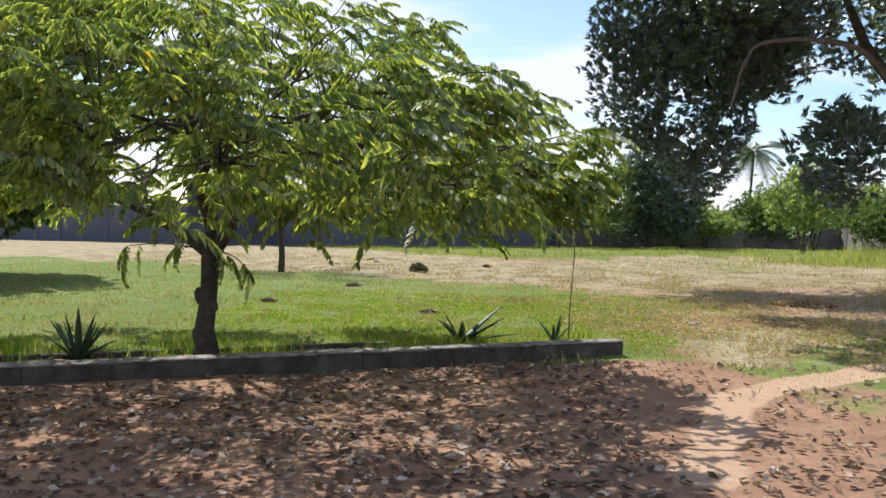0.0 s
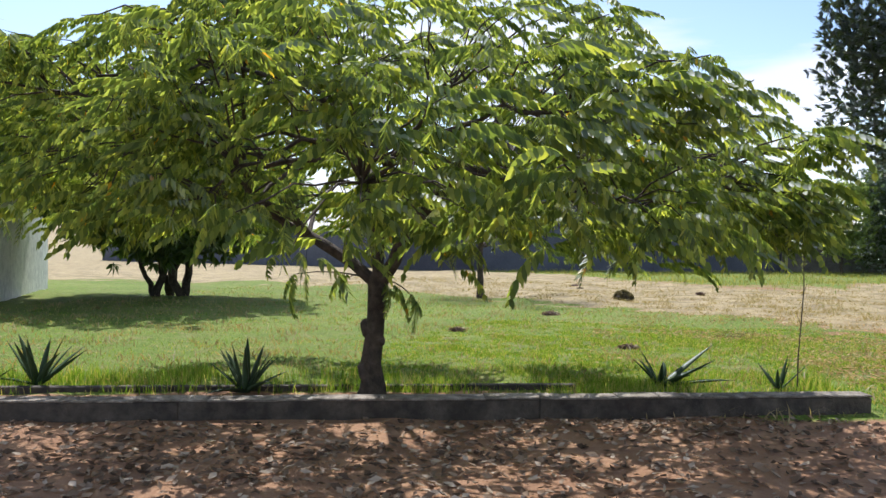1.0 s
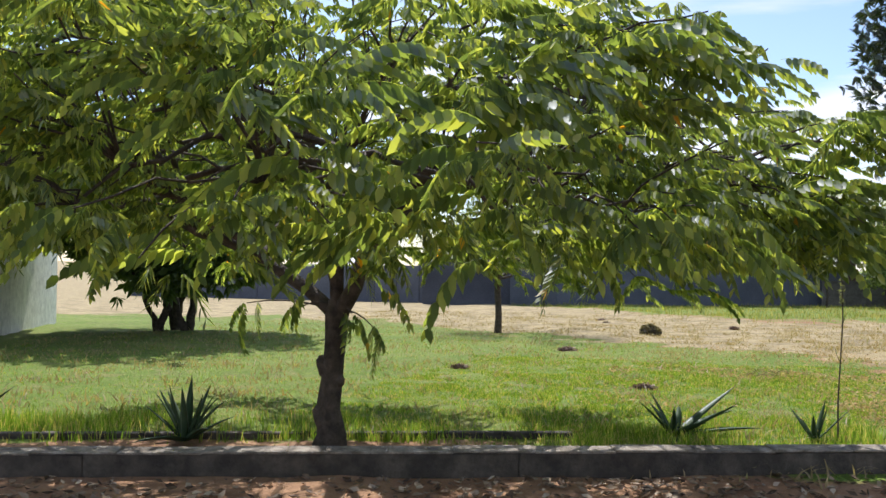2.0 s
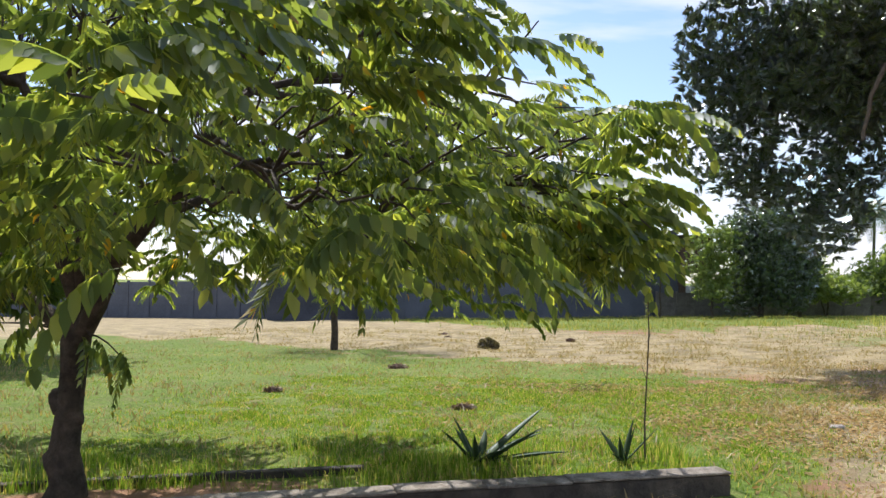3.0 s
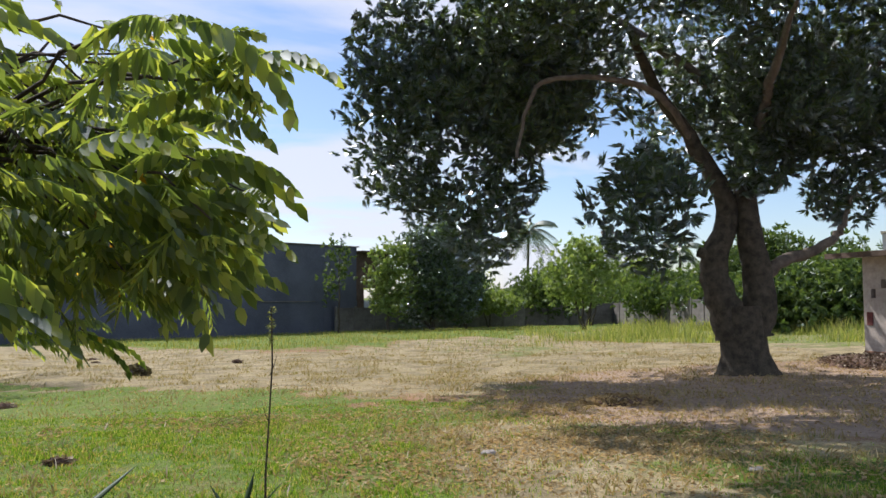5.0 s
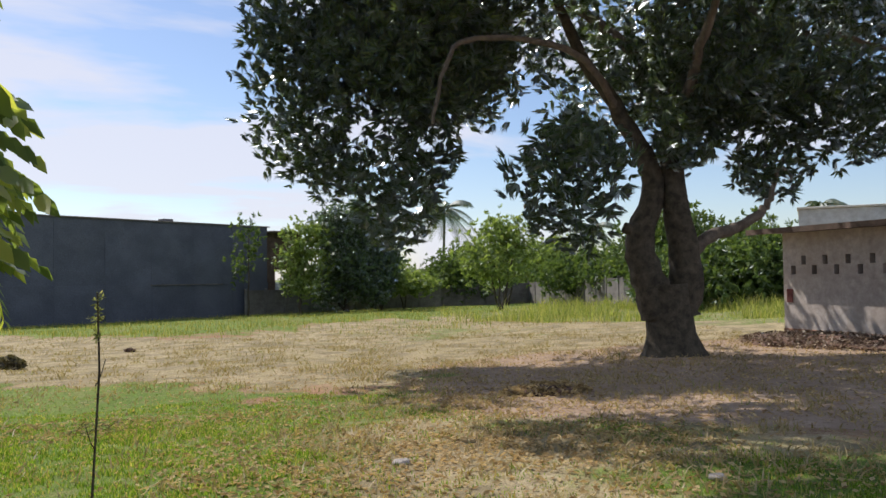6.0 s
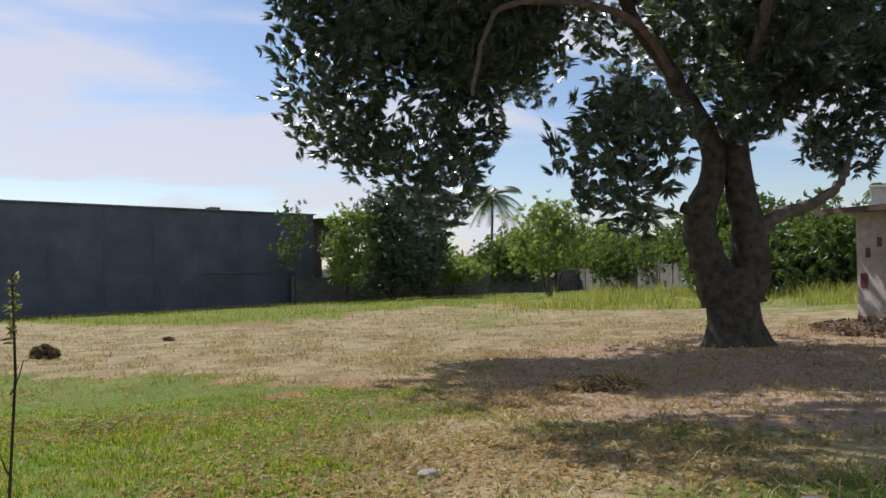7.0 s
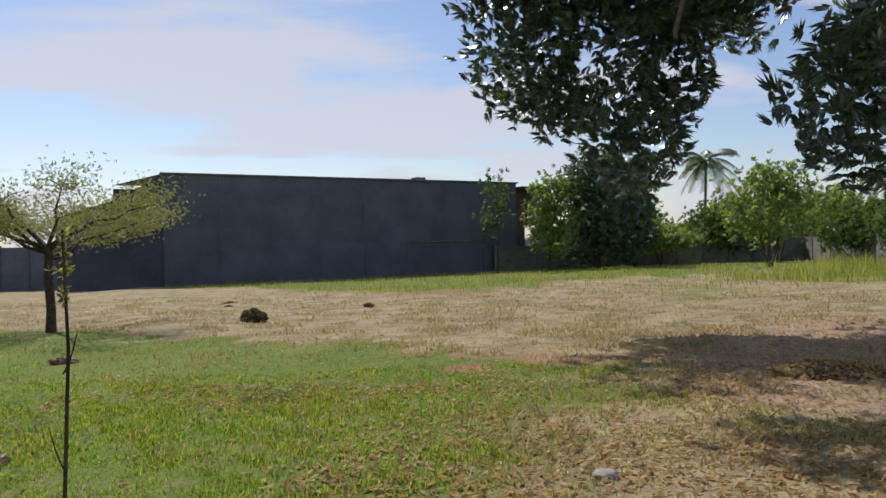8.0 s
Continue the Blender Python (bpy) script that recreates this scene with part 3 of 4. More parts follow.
    ang, rr, z = np.append(ang, ea), np.append(rr, r.uniform(2.9, 4.85, m)), np.append(z, 1.82 + 0.75 * r.random(m))
    m = 14
    ea = -0.42 + r.normal(size=m) * 0.14
    ang, rr, z = np.append(ang, ea), np.append(rr, r.uniform(4.1, 4.75, m)), np.append(z, r.uniform(1.75, 2.3, m))
    ends = np.stack([rr * np.cos(ang), rr * np.sin(ang), z], 1) + mid
    free = off_the_way(ends[:, :2] + np.array((base.x, base.y)) + 0.3 * np.stack([np.cos(ang), np.sin(ang)], 1))
    ang, z, ends = ang[free], z[free], ends[free]
    n = len(ends)
    # limbs, then a twig from the nearest limb to each shoot
    mains = [((-2.5, 0.35, 2.3), 0.105, None, 0), ((-0.15, -0.5, 3.3), 0.1, None, 0), ((1.6, -0.5, 3.0), 0.125, None, 0), ((-1.6, -1.8, 2.5), 0.07, 0, 3), ((2.6, 0.6, 2.6), 0.075, 2, 4), ((1.4, 1.9, 2.7), 0.07, 2, 3), ((-0.8, 2.1, 2.9), 0.07, 1, 3), ((1.3, -2.3, 2.5), 0.065, 1, 3)]
    groups, nodes, owner, lines = [], [], [], []
    for j, (e, rad, other, at) in enumerate(mains):
        p = bend((0.04, 0.02, 1.2) if other is None else lines[other][at], e, 0.16, 9, 0.035, j)
        lines.append(p)
        groups.append([(p, rad * 0.68, rad * 0.28, 8)])
        nodes.append(p[3:])
        owner += [j] * len(p[3:])
        for w in range(6):
            b = math.atan2(e[1], e[0]) + r.normal() * 0.6
            far = r.uniform(2.4, 3.9)
            top = 1.6 + 2.4 * math.sqrt(max(0, 1 - (far / 5.3) ** 2))
            t = bend(p[r.integers(3, 9)], (math.cos(b) * far + mid[0], math.sin(b) * far + mid[1], r.uniform(1.85, top)), r.uniform(0.1, 0.4), 8, 0.04, 31 * j + w)
            groups[-1].append((t, 0.03, 0.01, 6))
            nodes.append(t[2:])
            owner += [j] * len(t[2:])
    nodes, owner = np.concatenate(nodes), np.array(owner)
    for i in range(n):
        d2 = ((nodes - ends[i] * (0.82, 0.82, 1) - (0, 0, -0.1)) ** 2).sum(1)
        k = int(np.argmin(d2))
        groups[owner[k]].append((bend(nodes[k], ends[i], 0.1, 6, 0.025, i), 0.011, 0.004, 4))
    for g in groups:
        limb_mesh("limb", g, M_BARK, tree)
    # leaves: several to a shoot, arching out and hanging
    P, A, Z = [], [], []
    for i in range(n):
        k = int(r.integers(8, 14)) - (2 if z[i] > 3.2 else 0)
        a0 = ang[i] + r.normal() * 0.45
        for w in range(k):
            side = 1 if w % 2 else -1
            back = 0.42 * w / k
            P.append(ends[i] - np.array((math.cos(a0), math.sin(a0), 0.05)) * back + r.normal(size=3) * 0.06)
            A.append(a0 + (side * r.uniform(0.25, 1.25) if w else 0.0))
            Z.append(r.uniform(0.0, 0.75))
    low_shoots = [(0.24, -0.12, 1.24), (0.45, -0.1, 1.12), (-0.95, 0.05, 1.3), (-0.24, -0.12, 1.3)]
    for c in low_shoots:
        groups_p = bend((0.05, 0, 1.25), c, 0.06, 5)
        limb_mesh("shoot", [(groups_p, 0.012, 0.005, 5)], M_BARK, tree)
        for w in range(4):
            P.append(np.array(c) + r.normal(size=3) * 0.05)
            A.append((0.0 if c[0] > 0 else math.pi) + r.normal() * 0.7)
            Z.append(r.uniform(-0.7, -0.2))
    for w in range(18):     # long fronds that hang below the rim
        a0, q = r.uniform(-1.35, 0.35), r.uniform(3.3, 4.85)
        c = np.array((q * math.cos(a0), q * math.sin(a0), r.uniform(1.68, 1.9))) + mid
        for k in range(3):
            P.append(c + r.normal(size=3) * 0.06)
            A.append(a0 + r.normal() * 0.7)
            Z.append(r.uniform(-0.2, 0.25))
    pos, da, el = np.array(P), np.array(A), np.array(Z)
    n = len(pos)
    dirs = np.stack([np.cos(da), np.sin(da), el], 1)
    mats = frames_from(dirs, r.normal(size=n) * 0.3)
    size = 0.58 + 0.42 * r.random(n) + 0.22 * smooth01(np.hypot(pos[:, 0], pos[:, 1]), 3.4, 4.4) * 0.4
    tip = pos[:, :2] + dirs[:, :2] * 0.42 + np.array((base.x, base.y))
    clear = off_the_way(tip)
    pos, mats, size = pos[clear], mats[clear], size[clear]
    n = len(pos)
    forms = [(7, 0.36, 0.1, 0.038, 1.0, 1), (9, 0.44, 0.108, 0.04, 1.15, 2), (6, 0.28, 0.092, 0.037, 0.8, 3), (8, 0.4, 0.108, 0.04, 1.35, 4)]
    kinds = [pinnate(*q) for q in forms]
    crown = part("crown", np_mesh("twigs", *tube_arrays(bend((0.04, 0.02, 1.25), (0.2, -0.2, 3.4), 0, 5), [0.05, 0.04, 0.03, 0.02, 0.01], 6), M_BARK, True), M_BARK, tree, "wide crown of drooping pinnate leaves")
    off = pos[:, :2] - mid[:2]
    rr, ang = np.hypot(off[:, 0], off[:, 1]), np.arctan2(off[:, 1], off[:, 0])
    lone = np.flatnonzero((rr > 3.4) & (np.cos(ang + 0.75) > 0.5))
    lone = lone[np.argsort(-rr[lone])][:300]
    is_lone = np.zeros(n, bool)
    is_lone[lone] = True
    pick = r.integers(0, 4, n)
    rest = []
    for q, (tv, tf) in enumerate(kinds):
        s = (pick == q) & ~is_lone
        rest.append(scatter(tv, tf, mats[s], pos[s], size[s]))
    foliage = part("foliage", np_mesh("foliage", *join(rest), M_LEAF), M_LEAF, crown)
    tagged(foliage, kind="stuff")
    shared = [np_mesh("leaf", *pinnate(*q, fine=True), M_LEAF, True) for q in forms]
    for i in lone:
        ob = part("leaf", shared[pick[i]], M_LEAF, crown)
        m = Matrix(mats[i].tolist()).to_4x4()
        ob.matrix_local = Matrix.Translation(pos[i].tolist()) @ m @ Matrix.Scale(float(size[i]), 4)
    return tree


spreading_tree()


# ---- crowns made of many tufts ----
def blob_leaves(blobs, per_area, template, rad_noise, seed, hang=0.3, inner=0.35, size=(0.8, 1.25)):
    """Leaf tufts over and inside a set of ellipsoids (x, y, z, rh, rv)."""
    r = np.random.default_rng(seed)
    P, D = [], []
    for bx, by, bz, rh, rv in blobs:
        n = int(per_area * 4 * math.pi * rh * (rh + rv) / 2)
        d = r.normal(size=(n, 3))
        d /= np.linalg.norm(d, axis=1)[:, None]
        shell = np.where(r.random(n) < inner, r.random(n) ** 0.5, 1 + rad_noise * r.normal(size=n))
        lump = 1 + 0.3 * (value_noise(d[:, 0] * 2 + bx * 3 + 9, d[:, 1] * 2 + d[:, 2] * 2 + by + 20, 1.3, seed) - 0.5)
        P.append(np.array((bx, by, bz)) + d * (shell * lump)[:, None] * np.array((rh, rh, rv)))
        D.append(d * 0.8 + r.normal(size=(n, 3)) * 0.45 + np.array((0, 0, -hang)))
    P, D = np.concatenate(P), np.concatenate(D)
    n = len(P)
    return scatter(*template, frames_from(D, r.random(n) * 6.28), P, r.uniform(size[0], size[1], n))


def plain_tree(name, base, label, height, blobs, stems, mat, template, per_area, seed, bark=M_BARK2, hang=0.2, inner=0.35, spread=0.08, loose=0.2):
    tree = thing(name, base, label, "tree")
    specs = []
    for j, (e, r0, r1) in enumerate(stems):
        specs.append((bend((spread * math.cos(j * 2.1) * (len(stems) > 1), spread * math.sin(j * 2.1) * (len(stems) > 1), -0.1), e, -0.05, 8, 0.04, seed + j), r0, r1, 7))
        for q in range(4):
            b = blobs[(j * 3 + q) % len(blobs)]
            p = specs[-1 - q][0]
            specs.append((bend(p[5], (b[0], b[1], b[2]), 0.1, 6, 0.05, seed + q), r1 * 0.9, r1 * 0.3, 5))
    limb_mesh("trunk", specs, bark, tree)
    crown = part("crown", np_mesh("crown", *blob_leaves(blobs, per_area, template, loose, seed, hang, inner), mat), mat, tree)
    return tree


def smooth_line(p, k, seed):
    """A rounded line through the points, with a slight waver."""
    p = np.array([p[0], *p, p[-1]])
    r = np.random.default_rng(seed)
    out = []
    for i in range(1, len(p) - 2):
        for s in np.arange(k) / k:
            a, b, c, d = p[i - 1], p[i], p[i + 1], p[i + 2]
            out.append(0.5 * (2 * b + (c - a) * s + (2 * a - 5 * b + 4 * c - d) * s * s + (3 * b - a - 3 * c + d) * s ** 3) + r.normal(size=3) * 0.025)
    return np.array(out + [p[-1]])


def mango_tree():
    base = on(13.05, 21.0)
    o = np.array(base)
    tree = thing("mango_tree", base, "large old mango tree with a forked trunk and dark hanging foliage", "tree")

    def L(*p):
        return np.array(p) - o
    butt = [L(13.05, 21.0, -0.5), L(13.03, 21.0, -0.2), L(13.0, 21.0, 0.15), L(12.95, 21.0, 0.7), L(12.93, 21.0, 1.25)]
    left = [L(12.72, 21.05, 0.6), L(12.6, 21.1, 1.2), L(12.4, 21.2, 1.9), L(12.5, 21.2, 2.6), L(12.72, 21.15, 3.5), L(12.35, 21.2, 4.4), L(11.85, 21.3, 5.2), L(11.2, 21.5, 6.3), L(10.6, 21.6, 7.6)]
    right = [L(13.25, 20.95, 0.5), L(13.36, 20.87, 1.2), L(13.3, 20.9, 2.0), L(13.15, 20.9, 3.0), L(13.1, 21.0, 4.2), L(13.5, 21.2, 5.6), L(13.9, 21.7, 6.6)]
    v1 = tube_arrays(butt, [0.88, 0.66, 0.54, 0.5, 0.46], 16, 0.05, 1)
    part("trunk", np_mesh("trunk", *v1, M_BARK2, True), M_BARK2, tree, "thick grey-brown trunk splitting into two stems")
    limb_mesh("stem", [(smooth_line(left, 3, 1), 0.4, 0.09, 12)], M_BARK2, tree)
    limb_mesh("stem", [(smooth_line(right, 3, 2), 0.41, 0.14, 12)], M_BARK2, tree)
    stub = [L(12.45, 21.1, 2.3), L(12.2, 21.2, 2.42), L(12.02, 21.25, 2.5)]
    limb_mesh("stub", [(stub, 0.17, 0.12, 9)], M_BARK2, tree, "sawn-off branch stub")
    boughs = [
        [L(13.45, 20.8, 1.95), L(13.9, 20.7, 2.3), L(14.5, 20.45, 2.5), L(15.0, 20.25, 2.85), L(15.15, 20.2, 3.2), L(15.5, 20.2, 4.0)],
        [L(11.9, 21.2, 5.1), L(10.7, 20.6, 5.9), L(9.5, 20.5, 6.15), L(8.1, 20.7, 6.1), L(7.6, 20.6, 5.5), L(7.3, 20.5, 4.35)],
        [L(13.1, 21.0, 4.2), L(12.8, 20.0, 5.2), L(12.0, 18.3, 6.2), L(11.0, 16.5, 6.6)],
        [L(13.6, 21.2, 5.8), L(15.2, 20.8, 6.6), L(17.2, 20.3, 7.0), L(19.0, 20.0, 6.6)],
        [L(13.3, 21.0, 4.8), L(14.2, 22.3, 6.0), L(15.0, 24.5, 7.0)],
        # added bough, out of view, that carries the shadow-casting row of tufts
        [L(13.5, 21.2, 5.6), L(11.5, 23.6, 8.6), L(8.0, 25.4, 10.4), L(3.5, 26.0, 10.9)],
    ]
    for j, p in enumerate(boughs):
        n = smooth_line(p, 5, j)
        limb_mesh("bough", [(n, 0.17 if j != 1 else 0.085, 0.035, 9)], M_BOUGH, tree)
    r = np.random.default_rng(5)
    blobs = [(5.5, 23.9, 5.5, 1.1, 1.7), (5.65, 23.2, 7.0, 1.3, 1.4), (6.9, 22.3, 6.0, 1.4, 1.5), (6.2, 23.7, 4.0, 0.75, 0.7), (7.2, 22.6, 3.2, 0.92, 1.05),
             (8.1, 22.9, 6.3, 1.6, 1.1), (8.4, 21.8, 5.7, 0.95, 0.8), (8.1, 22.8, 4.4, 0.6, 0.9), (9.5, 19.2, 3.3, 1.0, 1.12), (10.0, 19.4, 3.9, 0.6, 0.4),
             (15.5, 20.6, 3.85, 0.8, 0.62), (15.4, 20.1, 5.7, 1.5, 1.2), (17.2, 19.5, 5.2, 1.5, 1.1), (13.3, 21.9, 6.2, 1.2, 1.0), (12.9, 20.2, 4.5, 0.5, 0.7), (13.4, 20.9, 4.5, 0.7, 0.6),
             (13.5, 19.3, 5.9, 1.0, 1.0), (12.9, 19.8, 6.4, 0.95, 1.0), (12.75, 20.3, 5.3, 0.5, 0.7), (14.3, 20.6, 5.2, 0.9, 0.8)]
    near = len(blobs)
    for _ in range(36):
        a, q = r.random() * 6.28, math.sqrt(r.random())
        x, y = 13.6 + 6.6 * q * math.cos(a), 22.4 + 6.0 * q * math.sin(a)
        z = (6.3 if y > 21 else 7.4) + 4.4 * math.sqrt(max(0, 1 - q * q)) * r.uniform(0.15, 1)
        blobs.append((x, y, z, r.uniform(1.3, 2.1), r.uniform(0.9, 1.4)))
    # unseen high tufts on the near side, added to shade the ground
    for k in range(50):
        blobs.append((r.uniform(2.6, 14.5), r.uniform(16.0, 20.8), r.uniform(8.4, 9.8), r.uniform(0.8, 1.35), r.uniform(0.6, 0.9)))
    # unseen row of tufts, added to cast the left tip of the shadow
    for k in range(16):
        blobs.append((1.3 + 0.4 * k + r.normal() * 0.2, r.uniform(25.0, 27.0), r.uniform(10.7, 11.2), r.uniform(0.8, 1.1), r.uniform(0.45, 0.55)))
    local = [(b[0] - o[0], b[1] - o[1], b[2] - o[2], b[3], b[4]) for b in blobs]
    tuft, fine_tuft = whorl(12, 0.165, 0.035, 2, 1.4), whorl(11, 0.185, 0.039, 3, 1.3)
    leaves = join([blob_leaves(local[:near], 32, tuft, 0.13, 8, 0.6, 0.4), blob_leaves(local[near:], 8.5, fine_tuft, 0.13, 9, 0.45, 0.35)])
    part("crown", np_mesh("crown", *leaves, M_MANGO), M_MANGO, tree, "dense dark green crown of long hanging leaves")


mango_tree()
SMALL = whorl(9, 0.34, 0.12, 4, 0.3)
BIGT = whorl(9, 0.55, 0.2, 5, 0.3)

# ---- other trees ----
plain_tree("clump_tree", on(-15.0, 23.8), "many-stemmed clump tree with a dense green crown", 4.5,
           [(0, 0, 3.6, 2.4, 1.3), (2.6, 0.6, 3.2, 1.6, 1.0), (2.3, -0.8, 2.7, 1.7, 1.0), (0.6, 0.4, 4.7, 2.3, 1.1), (3.4, -1.6, 3.6, 1.7, 1.1), (-2.6, -1.4, 3.9, 1.9, 1.2), (0.4, -2.8, 3.7, 1.9, 1.1), (-1.5, -3.6, 4.9, 2.2, 1.2), (2.0, -3.8, 4.7, 2.0, 1.1), (-2, 0.5, 2.6, 1.8, 1.1), (0.8, 1.2, 3.6, 1.9, 0.9), (1.2, -1.6, 2.2, 1.5, 0.8)],
           [((0.9, 0, 2.0), 0.16, 0.09), ((-0.8, 0.2, 2.1), 0.15, 0.08), ((0.4, -0.5, 2.2), 0.14, 0.08), ((-0.3, -0.4, 2.2), 0.15, 0.08), ((0.1, 0.5, 2.3), 0.15, 0.08), ((-1.2, -0.3, 1.9), 0.1, 0.06)],
           M_DULL, SMALL, 12, 11, M_BARK, spread=0.5)
plain_tree("dark_tree", on(18.9, 73.0), "dense dark tree with low hanging foliage by the wall", 8,
           [(0.2, 0, 4.8, 2.2, 2.2), (2.2, -0.5, 2.6, 1.7, 1.7), (-1.0, 0.4, 2.6, 1.7, 1.8), (3.4, 0, 4.6, 1.3, 1.7), (0.8, 0.5, 7.8, 2.3, 1.7), (3.2, 0.4, 7.2, 1.5, 1.5), (-1.4, 0, 7.0, 1.4, 1.5), (1.5, -0.8, 3.6, 2.0, 1.6)],
           [((0, 0, 2.5), 0.25, 0.16), ((-1.6, 0, 2.4), 0.14, 0.08)], M_MANGO, SMALL, 17, 12, M_BARK, hang=0.5, loose=0.22)
plain_tree("hanging_tree", on(14.7, 71.6), "pale green tree with long drooping foliage beside the dark tree", 7,
           [(0, 0, 6.2, 1.2, 1.3), (-0.7, 0.2, 4.6, 1.0, 1.6), (0.8, 0, 4.4, 1.3, 1.6), (0.3, -0.4, 2.6, 1.2, 1.2), (-0.8, 0, 2.9, 0.7, 1.0), (1.4, 0.2, 6.6, 0.9, 1.0)],
           [((0.1, 0, 2.6), 0.14, 0.08)], M_BRIGHT, SMALL, 9, 14, M_BARK, hang=0.9, loose=0.3)
plain_tree("thin_tree", on(10.4, 71.0), "slender wispy tree in front of the dark building", 8,
           [(0, 0, 5.4, 0.8, 1.5), (0.4, 0, 7.2, 0.5, 0.9), (-0.5, 0.1, 4.0, 0.7, 1.2), (0.7, 0, 6.0, 0.5, 0.8), (-0.7, 0, 6.6, 0.4, 0.7)], [((0.1, 0, 6.8), 0.09, 0.02)], M_DULL, SMALL, 4, 13, loose=0.45)
for k, (x, y, s, seed) in enumerate(((28.0, 61.5, 1.0, 21), (34.6, 74.0, 0.8, 23))):
    plain_tree("young_tree", on(x, y), "bright green young tree with several thin stems", 7,
               [(0, 0, 4.6 * s, 2.2 * s, 1.8 * s), (1.7 * s, 0.2, 5.1 * s, 1.6 * s, 1.5 * s), (-1.8 * s, 0, 4.0 * s, 1.7 * s, 1.5 * s), (0.3, 0.3, 6.3 * s, 1.5 * s, 1.0 * s), (-0.8 * s, -0.6, 2.9 * s, 1.5 * s, 0.8 * s)],
               [((1.0 * s, 0, 3.6 * s), 0.11, 0.05), ((-0.9 * s, 0.1, 3.4 * s), 0.1, 0.05), ((0.1, 0.4, 3.8 * s), 0.1, 0.05)], M_BRIGHT, SMALL, 5.5, seed, inner=0.45, loose=0.42)
for k in range(11):
    x, y = 24 + k * 3.4, 88 + 6 * math.sin(k * 1.7)
    if k > 6:
        x, y = 37 + 2.2 * math.sin(k), 66 - (k - 7) * 6.2
    s = 0.78 + 0.26 * math.sin(k * 2.3)
    plain_tree("back_tree", on(x, y), "leafy green tree beyond the boundary wall", 6,
               [(0, 0, 4.3 * s, 3.0, 1.7 * s), (2.2, 0.4, 3.8 * s, 2.2, 1.5 * s), (-2.2, 0.2, 3.6 * s, 2.2, 1.5 * s), (0.5, 0, 5.6 * s, 1.9, 1.1 * s), (0, -0.6, 2.2, 2.8, 1.3)],
               [((0.2, 0, 3.2), 0.16, 0.08)], M_BRIGHT if k % 5 == 1 else M_DULL, SMALL, 9, 50 + k, inner=0.3, loose=0.3)


for x, y, s in ((22.6, 75.0, 0.62), (25.6, 77.5, 0.55)):
    plain_tree("low_tree", on(x, y), "low yellow-green tree with a flat spreading crown", 4,
               [(0, 0, 4.6 * s, 2.2, 1.0), (1.9, 0.4, 4.2 * s, 1.6, 0.8), (-1.8, 0.2, 4.0 * s, 1.7, 0.8), (0.4, 0, 5.6 * s, 1.3, 0.6)],
               [((0.3, 0, 2.2), 0.1, 0.05), ((-0.5, 0, 2.1), 0.08, 0.05)], M_BRIGHT, SMALL, 8, int(x * 10), inner=0.4, loose=0.3)
for x, y, s in ((31.5, 43.5, 0.62), (34.6, 41.0, 0.7), (37.0, 45.0, 0.85)):
    plain_tree("back_tree", on(x, y), "leafy green bush beside the boundary wall", 4,
               [(0, 0, 3.6 * s, 2.4, 1.8 * s), (1.9, 0.4, 3.0 * s, 1.8, 1.6 * s), (-1.9, 0.2, 2.6 * s, 1.8, 1.5 * s), (0.5, 0, 5.2 * s, 1.4, 1.1 * s), (0, -0.6, 1.4, 2.4, 1.1)],
               [((0.2, 0, 2.4), 0.12, 0.06)], M_DULL, SMALL, 8, int(x * 10), inner=0.3, loose=0.28)


def acacia(base):
    tree = thing("acacia_tree", base, "small flat-topped acacia with thin pale green foliage", "tree")
    r = np.random.default_rng(9)
    specs = [(np.array([(0, 0, -0.1), (0.02, 0, 0.5), (-0.03, 0, 1.3), (0.0, 0, 2.1)]), 0.13, 0.09, 8)]
    tips = []
    for j in range(11):
        a = j * 0.57 * 2 + r.normal() * 0.2
        q = r.uniform(1.5, 3.2)
        p = bend((0, 0, r.uniform(1.7, 2.1)), (math.cos(a) * q * 1.15, math.sin(a) * q * 1.15, r.uniform(2.5, 3.35)), 0.12, 7, 0.05, j)
        specs.append((p, 0.055, 0.012, 6))
        for w in range(7):
            b = a + r.normal() * 0.8
            s = p[r.integers(2, 7)]
            t = bend(s, s + np.array((math.cos(b) * r.uniform(0.4, 1.2), math.sin(b) * r.uniform(0.4, 1.2), r.uniform(-0.05, 0.5))), 0.05, 5)
            specs.append((t, 0.014, 0.004, 4))
            tips.append(t)
    limb_mesh("trunk", specs, M_BARK, tree)
    T = np.concatenate(tips)
    n = 9500
    P = T[r.integers(0, len(T), n)] + r.normal(size=(n, 3)) * (0.32, 0.32, 0.15)
    D = r.normal(size=(n, 3)) + (0, 0, 0.2)
    v, f = scatter(*whorl(7, 0.06, 0.017, 6, 0.1), frames_from(D, r.random(n) * 6), P, r.uniform(0.6, 1.3, n))
    part("crown", np_mesh("crown", v, f, M_ACACIA), M_ACACIA, tree, "thin flat layered crown")


acacia(on(-5.75, 28.5))


